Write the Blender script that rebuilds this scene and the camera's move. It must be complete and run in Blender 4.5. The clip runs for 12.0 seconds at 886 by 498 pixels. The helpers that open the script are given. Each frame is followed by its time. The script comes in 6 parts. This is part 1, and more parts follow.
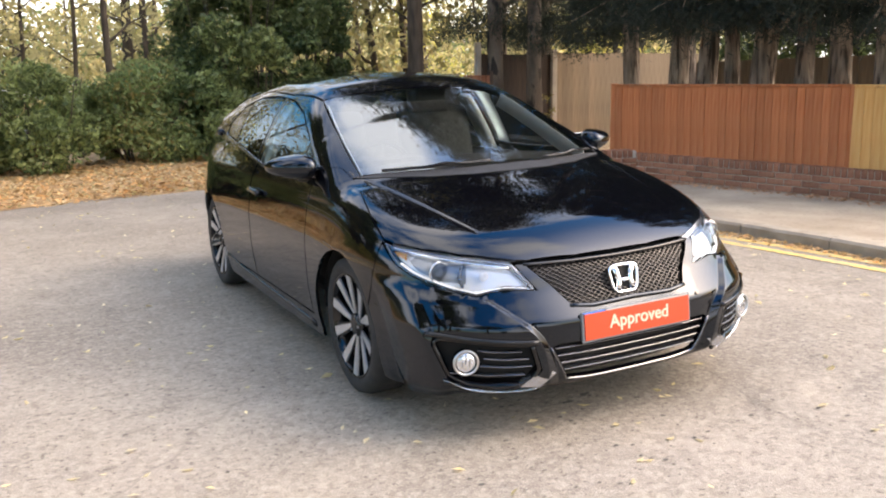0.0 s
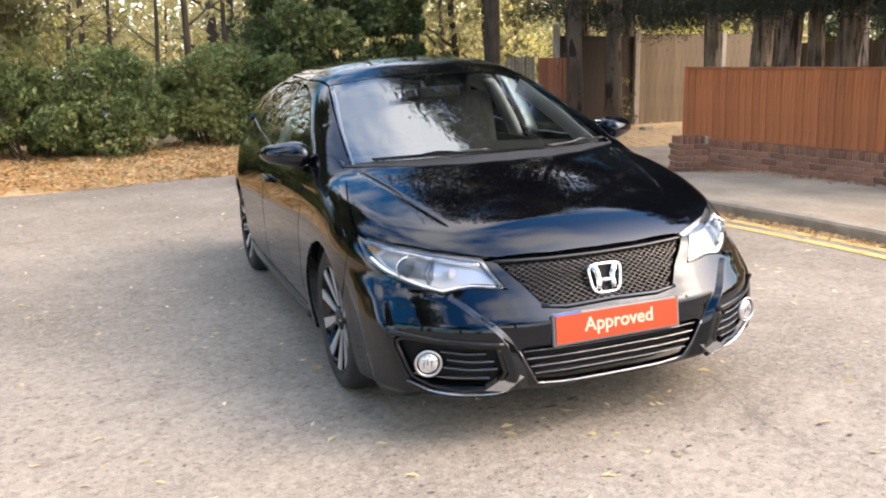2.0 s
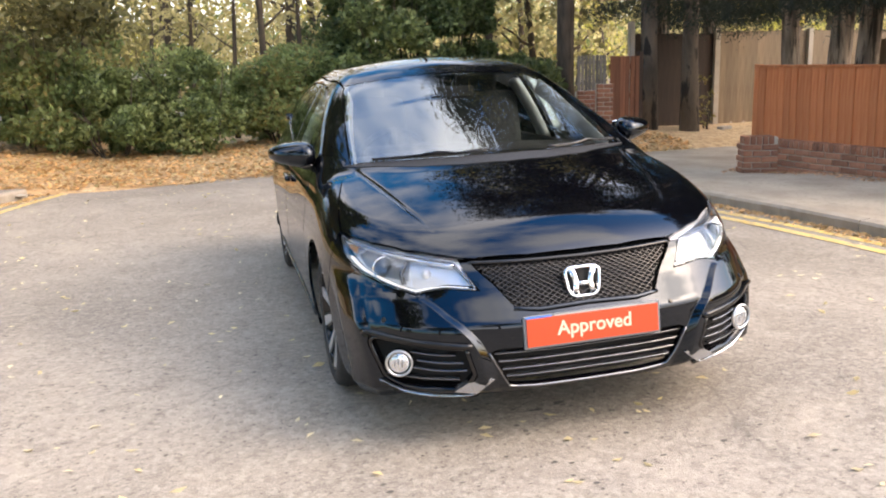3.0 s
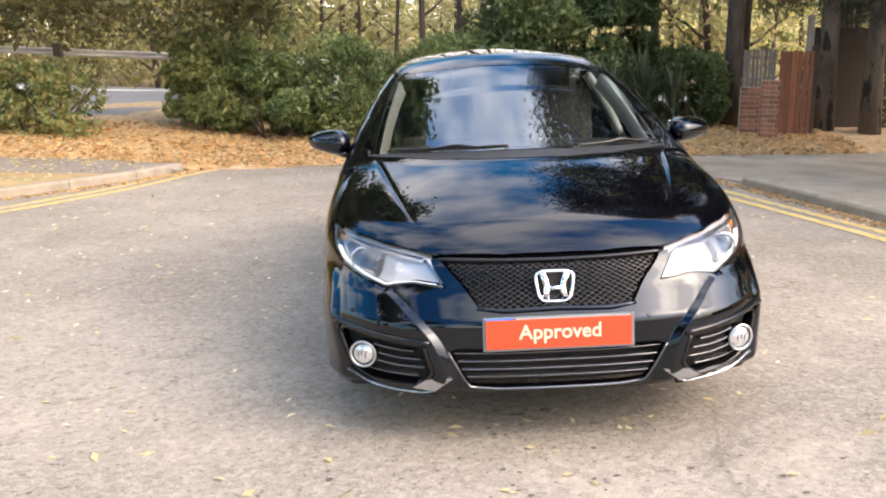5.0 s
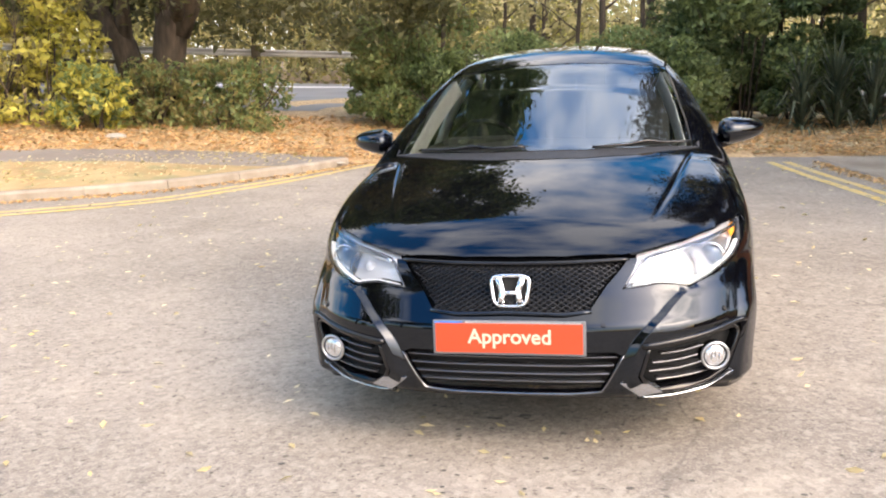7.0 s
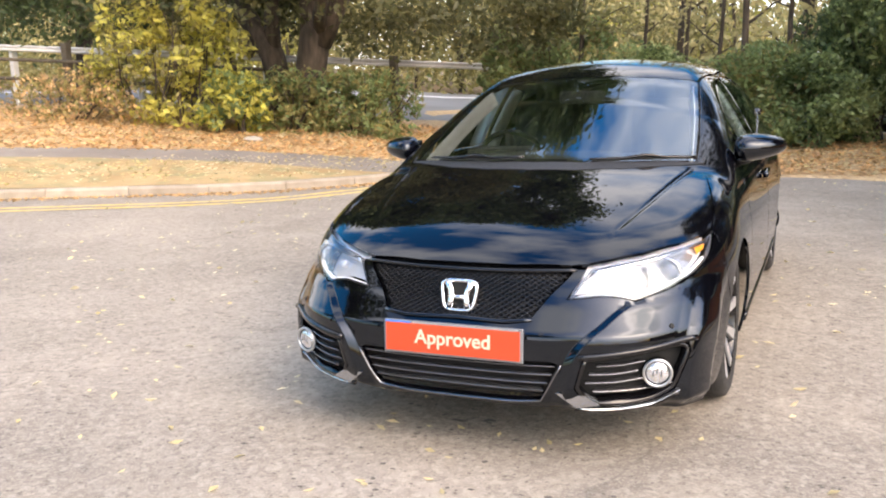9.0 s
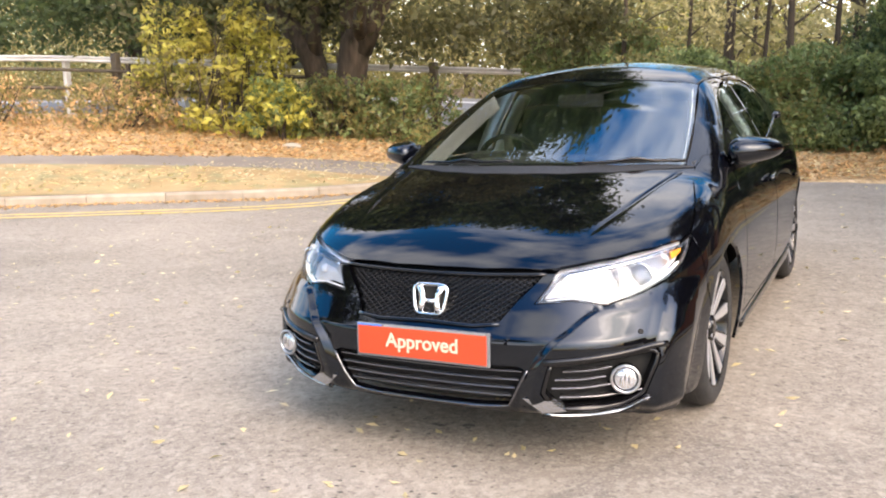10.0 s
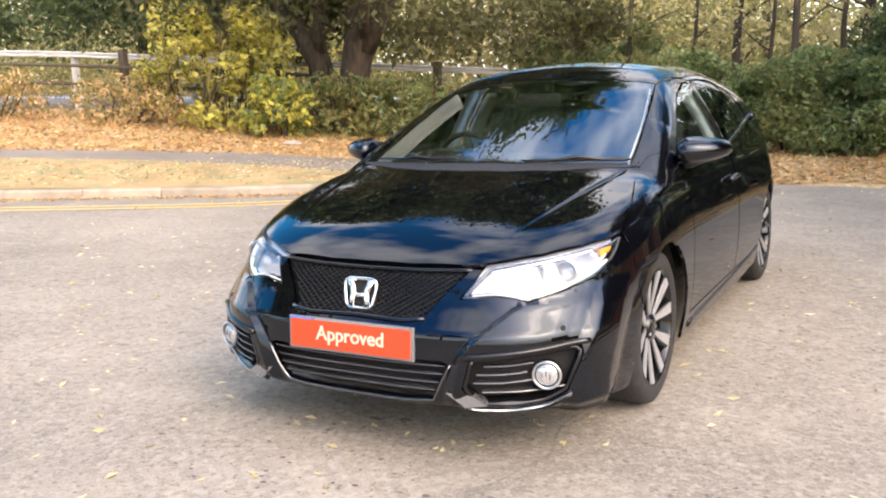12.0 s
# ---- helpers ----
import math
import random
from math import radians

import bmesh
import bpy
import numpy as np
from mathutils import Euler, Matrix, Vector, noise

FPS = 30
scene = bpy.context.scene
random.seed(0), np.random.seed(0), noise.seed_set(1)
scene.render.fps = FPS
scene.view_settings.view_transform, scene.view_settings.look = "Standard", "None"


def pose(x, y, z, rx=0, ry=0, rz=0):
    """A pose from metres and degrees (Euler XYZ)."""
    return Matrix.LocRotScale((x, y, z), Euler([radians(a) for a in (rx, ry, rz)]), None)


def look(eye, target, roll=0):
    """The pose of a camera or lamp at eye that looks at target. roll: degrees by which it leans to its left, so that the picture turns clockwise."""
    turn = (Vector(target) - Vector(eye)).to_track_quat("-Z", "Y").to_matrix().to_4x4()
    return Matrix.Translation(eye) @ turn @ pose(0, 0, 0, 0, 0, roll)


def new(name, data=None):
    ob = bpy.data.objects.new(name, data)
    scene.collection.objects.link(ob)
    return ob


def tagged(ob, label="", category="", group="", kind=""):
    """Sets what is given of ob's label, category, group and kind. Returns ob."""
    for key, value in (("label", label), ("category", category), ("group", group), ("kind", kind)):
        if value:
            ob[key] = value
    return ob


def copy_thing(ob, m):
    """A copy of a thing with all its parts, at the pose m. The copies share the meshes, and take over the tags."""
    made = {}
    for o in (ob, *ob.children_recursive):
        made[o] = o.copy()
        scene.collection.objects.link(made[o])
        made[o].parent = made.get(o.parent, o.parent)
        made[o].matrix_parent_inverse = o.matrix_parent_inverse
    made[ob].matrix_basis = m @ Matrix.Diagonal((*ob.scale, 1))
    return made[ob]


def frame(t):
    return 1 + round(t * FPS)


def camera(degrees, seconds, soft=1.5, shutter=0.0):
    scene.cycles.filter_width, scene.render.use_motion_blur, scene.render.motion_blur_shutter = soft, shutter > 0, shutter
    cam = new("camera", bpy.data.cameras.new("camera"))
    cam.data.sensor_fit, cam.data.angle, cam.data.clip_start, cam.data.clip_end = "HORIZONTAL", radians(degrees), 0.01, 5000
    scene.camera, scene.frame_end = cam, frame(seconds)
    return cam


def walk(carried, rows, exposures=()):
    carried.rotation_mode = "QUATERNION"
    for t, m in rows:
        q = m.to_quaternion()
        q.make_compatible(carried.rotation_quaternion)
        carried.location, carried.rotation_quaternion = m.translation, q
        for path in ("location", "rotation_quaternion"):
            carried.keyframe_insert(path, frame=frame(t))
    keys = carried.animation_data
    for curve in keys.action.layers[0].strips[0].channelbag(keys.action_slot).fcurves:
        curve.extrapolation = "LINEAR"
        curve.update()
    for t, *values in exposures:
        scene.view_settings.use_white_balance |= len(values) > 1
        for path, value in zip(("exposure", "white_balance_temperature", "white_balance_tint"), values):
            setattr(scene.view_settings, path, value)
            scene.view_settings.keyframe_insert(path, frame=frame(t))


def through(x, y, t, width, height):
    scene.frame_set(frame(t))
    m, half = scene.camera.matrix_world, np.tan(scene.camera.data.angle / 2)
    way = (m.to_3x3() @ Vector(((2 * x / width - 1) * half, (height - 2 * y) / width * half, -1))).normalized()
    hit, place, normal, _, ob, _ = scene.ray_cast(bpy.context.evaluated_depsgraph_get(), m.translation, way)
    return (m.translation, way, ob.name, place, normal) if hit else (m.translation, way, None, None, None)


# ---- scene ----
cam = camera(52.6, 12.0, 2.0)
PATH = [
    (0, (-2.19, -2.736, 1.441), (-1.323, -0.978, 1.045), -2.7),
    (0.5, (-2.071, -2.757, 1.439), (-1.272, -0.969, 1.036), -2.7),
    (1, (-1.98, -2.75, 1.438), (-1.22, -0.948, 1.021), -3.3),
    (1.5, (-1.838, -2.747, 1.425), (-1.119, -0.929, 1.003), -2.7),
    (2, (-1.671, -2.784, 1.432), (-1.009, -0.945, 1.008), -2.9),
    (2.5, (-1.452, -2.896, 1.423), (-0.897, -1.018, 1.015), -2.8),
    (3, (-1.26, -2.915, 1.415), (-0.793, -1.015, 1.0), -3.3),
    (3.5, (-1.086, -2.913, 1.422), (-0.735, -0.992, 0.991), -3.6),
    (3.7, (-1.024, -2.93, 1.419), (-0.729, -0.997, 0.999), -4.2),
    (5.3, (-0.322, -2.997, 1.392), (-0.352, -1.042, 0.974), -2.6),
    (5.5, (-0.218, -2.997, 1.391), (-0.315, -1.043, 0.978), -3.4),
    (6, (0.062, -3.041, 1.401), (-0.174, -1.099, 0.986), -2.7),
    (6.5, (0.262, -2.976, 1.379), (-0.073, -1.047, 0.972), -2.8),
    (7, (0.469, -2.942, 1.386), (0.025, -1.035, 0.976), -3.0),
    (7.2, (0.589, -2.945, 1.384), (0.086, -1.05, 0.987), -3.6),
    (8.8, (1.143, -2.824, 1.34), (0.378, -1.009, 0.991), -2.5),
    (9, (1.223, -2.814, 1.343), (0.427, -1.016, 0.975), -2.0),
    (9.5, (1.355, -2.742, 1.33), (0.494, -0.974, 0.962), -2.0),
    (10, (1.501, -2.685, 1.322), (0.591, -0.939, 0.973), -2.5),
    (10.5, (1.685, -2.647, 1.313), (0.667, -0.959, 0.976), -1.6),
    (11, (1.749, -2.601, 1.305), (0.746, -0.905, 0.961), -1.5),
    (11.5, (1.798, -2.591, 1.301), (0.81, -0.886, 0.958), -1.9),
    (12, (1.797, -2.563, 1.297), (0.85, -0.837, 0.95), -1.9),
]
walk(cam, [(t, look(eye, aim, lean)) for t, eye, aim, lean in PATH], [(0.0, -0.09, 8150, 18), (3.7, -0.05, 8150, 18), (6.5, 0.0, 8150, 18), (9.0, -0.09, 7950, 18), (12.0, -0.07, 7950, 18)])

# ---- world and sun ----
SUN_AZ, SUN_EL = 118.0, 40.0      # degrees, azimuth clockwise from +y
az, el = radians(SUN_AZ), radians(SUN_EL)
SUN_FROM = Vector((math.sin(az) * math.cos(el), math.cos(az) * math.cos(el), math.sin(el)))
world = bpy.data.worlds.new("sky")
scene.world = world
world.use_nodes = True
wn, wl = world.node_tree.nodes, world.node_tree.links
wn.clear()
w_out = wn.new("ShaderNodeOutputWorld")
w_bg = wn.new("ShaderNodeBackground")
w_sky = wn.new("ShaderNodeTexSky")
w_sky.sky_type, w_sky.sun_disc = "NISHITA", False
w_sky.sun_elevation, w_sky.sun_rotation = radians(SUN_EL), radians(SUN_AZ)
w_sky.ozone_density, w_sky.air_density, w_sky.dust_density = 6.0, 1.5, 3.5
w_co = wn.new("ShaderNodeTexCoord")
w_map = wn.new("ShaderNodeMapping")
w_map.inputs["Scale"].default_value = (1.0, 1.0, 1.25)
w_map.inputs["Rotation"].default_value = (0, 0, radians(24))
w_noise = wn.new("ShaderNodeTexNoise")
w_noise.inputs["Scale"].default_value, w_noise.inputs["Detail"].default_value = 2.9, 7.0
w_noise.inputs["Roughness"].default_value = 0.5
w_ramp = wn.new("ShaderNodeValToRGB")
w_ramp.color_ramp.elements[0].position, w_ramp.color_ramp.elements[1].position = 0.47, 0.64
w_mix = wn.new("ShaderNodeMix")
w_mix.data_type = "RGBA"
w_mix.inputs[7].default_value = (26.5, 29.5, 34.0, 1)     # sunlit cloud
wl.new(w_co.outputs["Generated"], w_map.inputs["Vector"])
wl.new(w_map.outputs["Vector"], w_noise.inputs["Vector"])
wl.new(w_noise.outputs["Fac"], w_ramp.inputs["Fac"])
wl.new(w_ramp.outputs["Color"], w_mix.inputs[0])
w_hue = wn.new("ShaderNodeHueSaturation")
w_hue.inputs["Saturation"].default_value, w_hue.inputs["Value"].default_value = 1.55, 5.3
wl.new(w_sky.outputs["Color"], w_hue.inputs["Color"])
wl.new(w_hue.outputs["Color"], w_mix.inputs[6])
w_dot = wn.new("ShaderNodeVectorMath")       # thin bright cloud round the veiled sun
w_dot.operation = "DOT_PRODUCT"
w_dot.inputs[1].default_value = SUN_FROM
w_halo = wn.new("ShaderNodeMapRange")
w_halo.interpolation_type = "SMOOTHSTEP"
w_halo.inputs["From Min"].default_value, w_halo.inputs["From Max"].default_value = 0.72, 1.0
w_halo.inputs["To Max"].default_value = 34.0
w_sum = wn.new("ShaderNodeMix")
w_sum.data_type, w_sum.blend_type = "RGBA", "ADD"
w_sum.inputs[0].default_value = 1.0
wl.new(w_co.outputs["Generated"], w_dot.inputs[0])
wl.new(w_dot.outputs["Value"], w_halo.inputs["Value"])
wl.new(w_mix.outputs[2], w_sum.inputs[6])
wl.new(w_halo.outputs["Result"], w_sum.inputs[7])
wl.new(w_sum.outputs[2], w_bg.inputs["Color"])
w_bg.inputs["Strength"].default_value = 0.105
wl.new(w_bg.outputs["Background"], w_out.inputs["Surface"])

sun = new("sun", bpy.data.lights.new("sun", "SUN"))
sun.data.energy, sun.data.angle, sun.data.color = 0.6, radians(26), (1.0, 0.93, 0.83)
sun.matrix_world = look(SUN_FROM * 60, (0, 0, 0))


# ---- materials ----
def material(name, base, rough=0.6, metal=0.0, other=None, scale=8.0, fine=0.0, bump=0.0, coat=0.0, spots=None, per_piece=0.0,
             spec=0.5, detail=6.0, stretch=(1, 1, 1), rough_vary=0.0, through=0.0):
    """A surface with colour varied at two scales, relief, spots and a little difference from piece to piece."""
    m = bpy.data.materials.new(name)
    m.use_nodes = True
    n, l = m.node_tree.nodes, m.node_tree.links
    b = n["Principled BSDF"]
    b.inputs["Base Color"].default_value = (*base, 1)
    b.inputs["Roughness"].default_value, b.inputs["Metallic"].default_value = rough, metal
    b.inputs["Coat Weight"].default_value, b.inputs["Coat Roughness"].default_value = coat, 0.02
    b.inputs["Specular IOR Level"].default_value = spec
    if other is None and not bump:
        return m
    co = n.new("ShaderNodeTexCoord")
    mp = n.new("ShaderNodeMapping")
    mp.inputs["Scale"].default_value = stretch
    l.new(co.outputs["Object"], mp.inputs["Vector"])
    big = n.new("ShaderNodeTexNoise")
    big.inputs["Scale"].default_value, big.inputs["Detail"].default_value = scale, detail
    l.new(mp.outputs["Vector"], big.inputs["Vector"])
    last = None
    if other is not None:
        ramp = n.new("ShaderNodeValToRGB")
        ramp.color_ramp.elements[0].position, ramp.color_ramp.elements[1].position = 0.32, 0.68
        ramp.color_ramp.elements[0].color, ramp.color_ramp.elements[1].color = (*base, 1), (*other, 1)
        l.new(big.outputs["Fac"], ramp.inputs["Fac"])
        last = ramp.outputs["Color"]
    if spots:
        colour, sp_scale, low, high = spots
        vo = n.new("ShaderNodeTexNoise")
        vo.inputs["Scale"].default_value, vo.inputs["Detail"].default_value = sp_scale, 3.0
        l.new(mp.outputs["Vector"], vo.inputs["Vector"])
        r2 = n.new("ShaderNodeMapRange")
        r2.inputs["From Min"].default_value, r2.inputs["From Max"].default_value = low, high
        l.new(vo.outputs["Fac"], r2.inputs["Value"])
        mx = n.new("ShaderNodeMix")
        mx.data_type = "RGBA"
        l.new(r2.outputs["Result"], mx.inputs[0])
        l.new(last, mx.inputs[6])
        mx.inputs[7].default_value = (*colour, 1)
        last = mx.outputs[2]
    if per_piece:
        inf = n.new("ShaderNodeObjectInfo")
        geo = n.new("ShaderNodeNewGeometry")
        add = n.new("ShaderNodeMath")
        add.operation = "ADD"
        l.new(inf.outputs["Random"], add.inputs[0])
        l.new(geo.outputs["Random Per Island"], add.inputs[1])
        fr = n.new("ShaderNodeMath")
        fr.operation = "FRACT"
        l.new(add.outputs[0], fr.inputs[0])
        r3 = n.new("ShaderNodeMapRange")
        r3.inputs["To Min"].default_value, r3.inputs["To Max"].default_value = 1 - per_piece, 1 + per_piece
        l.new(fr.outputs[0], r3.inputs["Value"])
        hs = n.new("ShaderNodeHueSaturation")
        l.new(r3.outputs["Result"], hs.inputs["Value"])
        l.new(last, hs.inputs["Color"])
        last = hs.outputs["Color"]
    if last is not None:
        l.new(last, b.inputs["Base Color"])
    if rough_vary:
        r4 = n.new("ShaderNodeMapRange")
        r4.inputs["To Min"].default_value, r4.inputs["To Max"].default_value = rough - rough_vary, rough + rough_vary
        l.new(big.outputs["Fac"], r4.inputs["Value"])
        l.new(r4.outputs["Result"], b.inputs["Roughness"])
    if bump:
        sm = n.new("ShaderNodeTexNoise")
        sm.inputs["Scale"].default_value, sm.inputs["Detail"].default_value = fine or scale * 12, 4.0
        l.new(mp.outputs["Vector"], sm.inputs["Vector"])
        bp = n.new("ShaderNodeBump")
        bp.inputs["Strength"].default_value, bp.inputs["Distance"].default_value = min(1.0, bump), 0.01
        l.new(sm.outputs["Fac"], bp.inputs["Height"])
        l.new(bp.outputs["Normal"], b.inputs["Normal"])
    if through:
        tr = n.new("ShaderNodeBsdfTranslucent")
        mx = n.new("ShaderNodeMixShader")
        mx.inputs[0].default_value = through
        if last is not None:
            l.new(last, tr.inputs["Color"])
        l.new(b.outputs["BSDF"], mx.inputs[1])
        l.new(tr.outputs["BSDF"], mx.inputs[2])
        l.new(mx.outputs[0], n["Material Output"].inputs["Surface"])
    return m


def add_chips(m, colour, scale, most=0.5, cracks=True):
    """Pale stone chips strewn over a surface, and thin dark cracks."""
    n, l = m.node_tree.nodes, m.node_tree.links
    b = n["Principled BSDF"]
    src = b.inputs["Base Color"].links[0].from_socket
    co = n.new("ShaderNodeTexCoord")
    vo = n.new("ShaderNodeTexVoronoi")
    vo.inputs["Scale"].default_value = scale
    l.new(co.outputs["Object"], vo.inputs["Vector"])
    wn_ = n.new("ShaderNodeSeparateColor")
    l.new(vo.outputs["Color"], wn_.inputs["Color"])
    mr = n.new("ShaderNodeMapRange")
    mr.inputs["From Min"].default_value, mr.inputs["From Max"].default_value = 0.55, 0.95
    mr.inputs["To Max"].default_value = most
    l.new(wn_.outputs[0], mr.inputs["Value"])
    mx = n.new("ShaderNodeMix")
    mx.data_type = "RGBA"
    l.new(mr.outputs["Result"], mx.inputs[0])
    l.new(src, mx.inputs[6])
    mx.inputs[7].default_value = (*colour, 1)
    if not cracks:
        l.new(mx.outputs[2], b.inputs["Base Color"])
        return
    warp = n.new("ShaderNodeTexNoise")
    warp.inputs["Scale"].default_value = 1.3
    l.new(co.outputs["Object"], warp.inputs["Vector"])
    mixv = n.new("ShaderNodeMix")
    mixv.data_type = "VECTOR"
    mixv.inputs[0].default_value = 0.35
    l.new(co.outputs["Object"], mixv.inputs[4])
    l.new(warp.outputs["Color"], mixv.inputs[5])
    cr = n.new("ShaderNodeTexVoronoi")
    cr.feature = "DISTANCE_TO_EDGE"
    cr.inputs["Scale"].default_value = 0.42
    l.new(mixv.outputs[1], cr.inputs["Vector"])
    cm = n.new("ShaderNodeMapRange")
    cm.inputs["From Max"].default_value = 0.0035
    cm.inputs["To Min"].default_value, cm.inputs["To Max"].default_value = 0.28, 0.0
    l.new(cr.outputs["Distance"], cm.inputs["Value"])
    m2 = n.new("ShaderNodeMix")
    m2.data_type = "RGBA"
    l.new(cm.outputs["Result"], m2.inputs[0])
    l.new(mx.outputs[2], m2.inputs[6])
    m2.inputs[7].default_value = (0.06, 0.055, 0.05, 1)
    l.new(m2.outputs[2], b.inputs["Base Color"])


def add_patches(m, colour, scale, low, high, most):
    """Broad worn patches of another tone over a surface."""
    n, l = m.node_tree.nodes, m.node_tree.links
    b = n["Principled BSDF"]
    src = b.inputs["Base Color"].links[0].from_socket
    co = n.new("ShaderNodeTexCoord")
    no = n.new("ShaderNodeTexNoise")
    no.inputs["Scale"].default_value, no.inputs["Detail"].default_value, no.inputs["Roughness"].default_value = scale, 9.0, 0.65
    l.new(co.outputs["Object"], no.inputs["Vector"])
    mr = n.new("ShaderNodeMapRange")
    mr.inputs["From Min"].default_value, mr.inputs["From Max"].default_value, mr.inputs["To Max"].default_value = low, high, most
    l.new(no.outputs["Fac"], mr.inputs["Value"])
    mx = n.new("ShaderNodeMix")
    mx.data_type = "RGBA"
    l.new(mr.outputs["Result"], mx.inputs[0])
    l.new(src, mx.inputs[6])
    mx.inputs[7].default_value = (*colour, 1)
    l.new(mx.outputs[2], b.inputs["Base Color"])


def glass(name, tint, rough=0.0, gloss=1.0, ior=1.62):
    """Thin glass: clear through its tint, with a Fresnel gloss coloured towards sky blue."""
    m = bpy.data.materials.new(name)
    m.use_nodes = True
    n, l = m.node_tree.nodes, m.node_tree.links
    n.remove(n["Principled BSDF"])
    tr, gl, mx, fr = (n.new("ShaderNode" + k) for k in ("BsdfTransparent", "BsdfGlossy", "MixShader", "Fresnel"))
    tr.inputs["Color"].default_value = (*tint, 1)
    gl.inputs["Roughness"].default_value = rough
    gl.inputs["Color"].default_value = (gloss * 0.84, gloss * 0.93, gloss, 1)
    fr.inputs["IOR"].default_value = ior
    l.new(fr.outputs[0], mx.inputs[0])
    l.new(tr.outputs[0], mx.inputs[1])
    l.new(gl.outputs[0], mx.inputs[2])
    l.new(mx.outputs[0], n["Material Output"].inputs["Surface"])
    return m


M_PAINT = material("black_car_paint", (0.0015, 0.0015, 0.0025), 0.03, 0.0, coat=0.0, spec=0.64)
M_PAINT.node_tree.nodes["Principled BSDF"].inputs["Specular Tint"].default_value = (0.78, 0.88, 1.0, 1)      # blue of the reflected sky put into the gloss
M_GLOSS = material("gloss_black_plastic", (0.005, 0.005, 0.006), 0.10)
M_TRIM = material("grained_black_plastic", (0.016, 0.016, 0.017), 0.55, other=(0.024, 0.024, 0.025), scale=40, bump=0.15)
# near-black for plastic parts and for the shade behind the grilles
M_DARK = material("black_plastic_and_shade", (0.006, 0.006, 0.006), 0.8)
M_RUBBER = material("tyre_rubber", (0.018, 0.018, 0.018), 0.75, other=(0.03, 0.029, 0.028), scale=30, bump=0.2)
M_CHROME = material("chrome", (0.82, 0.83, 0.85), 0.08, 1.0)
M_SATIN = material("satin_silver", (0.62, 0.63, 0.65), 0.32, 1.0)
M_ALLOY = material("machined_alloy", (0.68, 0.68, 0.69), 0.34, 0.75, other=(0.60, 0.60, 0.62), scale=60)
M_GRILLE = material("satin_black_mesh", (0.008, 0.008, 0.009), 0.30)
M_SLAT = material("dark_metallic_slat", (0.16, 0.16, 0.17), 0.24, 0.8)
M_REFLECT = material("lamp_reflector", (0.80, 0.80, 0.82), 0.30, 0.35)
M_FOGBOWL = material("fog_lamp_bowl", (0.70, 0.71, 0.73), 0.20, 0.8)
M_LAMPTRIM = material("lamp_inner_bezel", (0.22, 0.23, 0.25), 0.25, 0.7)
M_DARKCHROME = material("dark_chrome_edge", (0.17, 0.17, 0.18), 0.22, 0.9)
M_BEZEL = material("grey_lamp_bezel", (0.27, 0.28, 0.30), 0.28, 0.6)
M_SLATE = material("smoky_silver_facet", (0.42, 0.43, 0.45), 0.26, 0.85)
M_DRL = material("running_light", (0.9, 0.92, 0.95), 0.3)
M_DRL.node_tree.nodes["Principled BSDF"].inputs["Emission Color"].default_value = (0.9, 0.95, 1.0, 1)
M_DRL.node_tree.nodes["Principled BSDF"].inputs["Emission Strength"].default_value = 0.9
M_AMBER = material("amber_indicator", (0.85, 0.33, 0.05), 0.25)
M_ORANGE = material("orange_plate_vinyl", (0.66, 0.068, 0.022), 0.38, other=(0.61, 0.062, 0.02), scale=3)
M_WHITEVINYL = material("cream_lettering", (0.64, 0.56, 0.42), 0.5)
M_PLATEEDGE = material("grey_plate_holder", (0.17, 0.18, 0.19), 0.4)
M_BLUE = material("blue_strip", (0.05, 0.2, 0.6), 0.4)
M_WINDSCREEN = glass("windscreen_glass", (0.82, 0.90, 0.88), ior=2.75)
M_SIDEGLASS = glass("side_glass", (0.55, 0.66, 0.66))
M_PRIVACY = glass("privacy_glass", (0.05, 0.055, 0.06))
M_LENS = glass("lamp_lens", (0.95, 0.96, 0.97))
M_BULB = glass("projector_lens", (0.75, 0.8, 0.88))
M_INTERIOR = material("dark_dashboard", (0.025, 0.026, 0.027), 0.7, other=(0.035, 0.035, 0.036), scale=30, bump=0.2)
M_SEAT = material("charcoal_seat_cloth", (0.035, 0.036, 0.038), 0.85, other=(0.05, 0.05, 0.052), scale=50, bump=0.3)
M_LINER = material("light_grey_headlining", (0.78, 0.81, 0.80), 0.9, other=(0.72, 0.75, 0.74), scale=30, bump=0.1)
M_MIRROR = material("mirror_glass", (0.85, 0.87, 0.9), 0.02, 1.0)

M_ROAD = material("worn_asphalt", (0.200, 0.170, 0.138), 0.86, other=(0.335, 0.287, 0.235), scale=0.5, detail=14, fine=110, bump=0.5,
                  spots=((0.085, 0.074, 0.062), 38.0, 0.58, 0.72))
add_patches(M_ROAD, (0.42, 0.36, 0.29), 1.7, 0.50, 0.72, 0.55)
add_patches(M_ROAD, (0.115, 0.098, 0.082), 2.6, 0.56, 0.74, 0.6)
add_chips(M_ROAD, (0.50, 0.435, 0.355), 46.0, 0.32, False)
add_chips(M_ROAD, (0.11, 0.095, 0.08), 31.0, 0.32, False)
add_chips(M_ROAD, (0.52, 0.455, 0.37), 130.0, 0.28)
M_PATH = material("narrow_asphalt_path", (0.20, 0.17, 0.145), 0.88, other=(0.27, 0.235, 0.20), scale=1.5, fine=80, bump=0.4)
M_PAVE = material("pale_footway", (0.29, 0.23, 0.168), 0.9, other=(0.48, 0.40, 0.305), scale=1.3, detail=12, fine=70, bump=0.4,
                  spots=((0.19, 0.155, 0.115), 24.0, 0.56, 0.80))
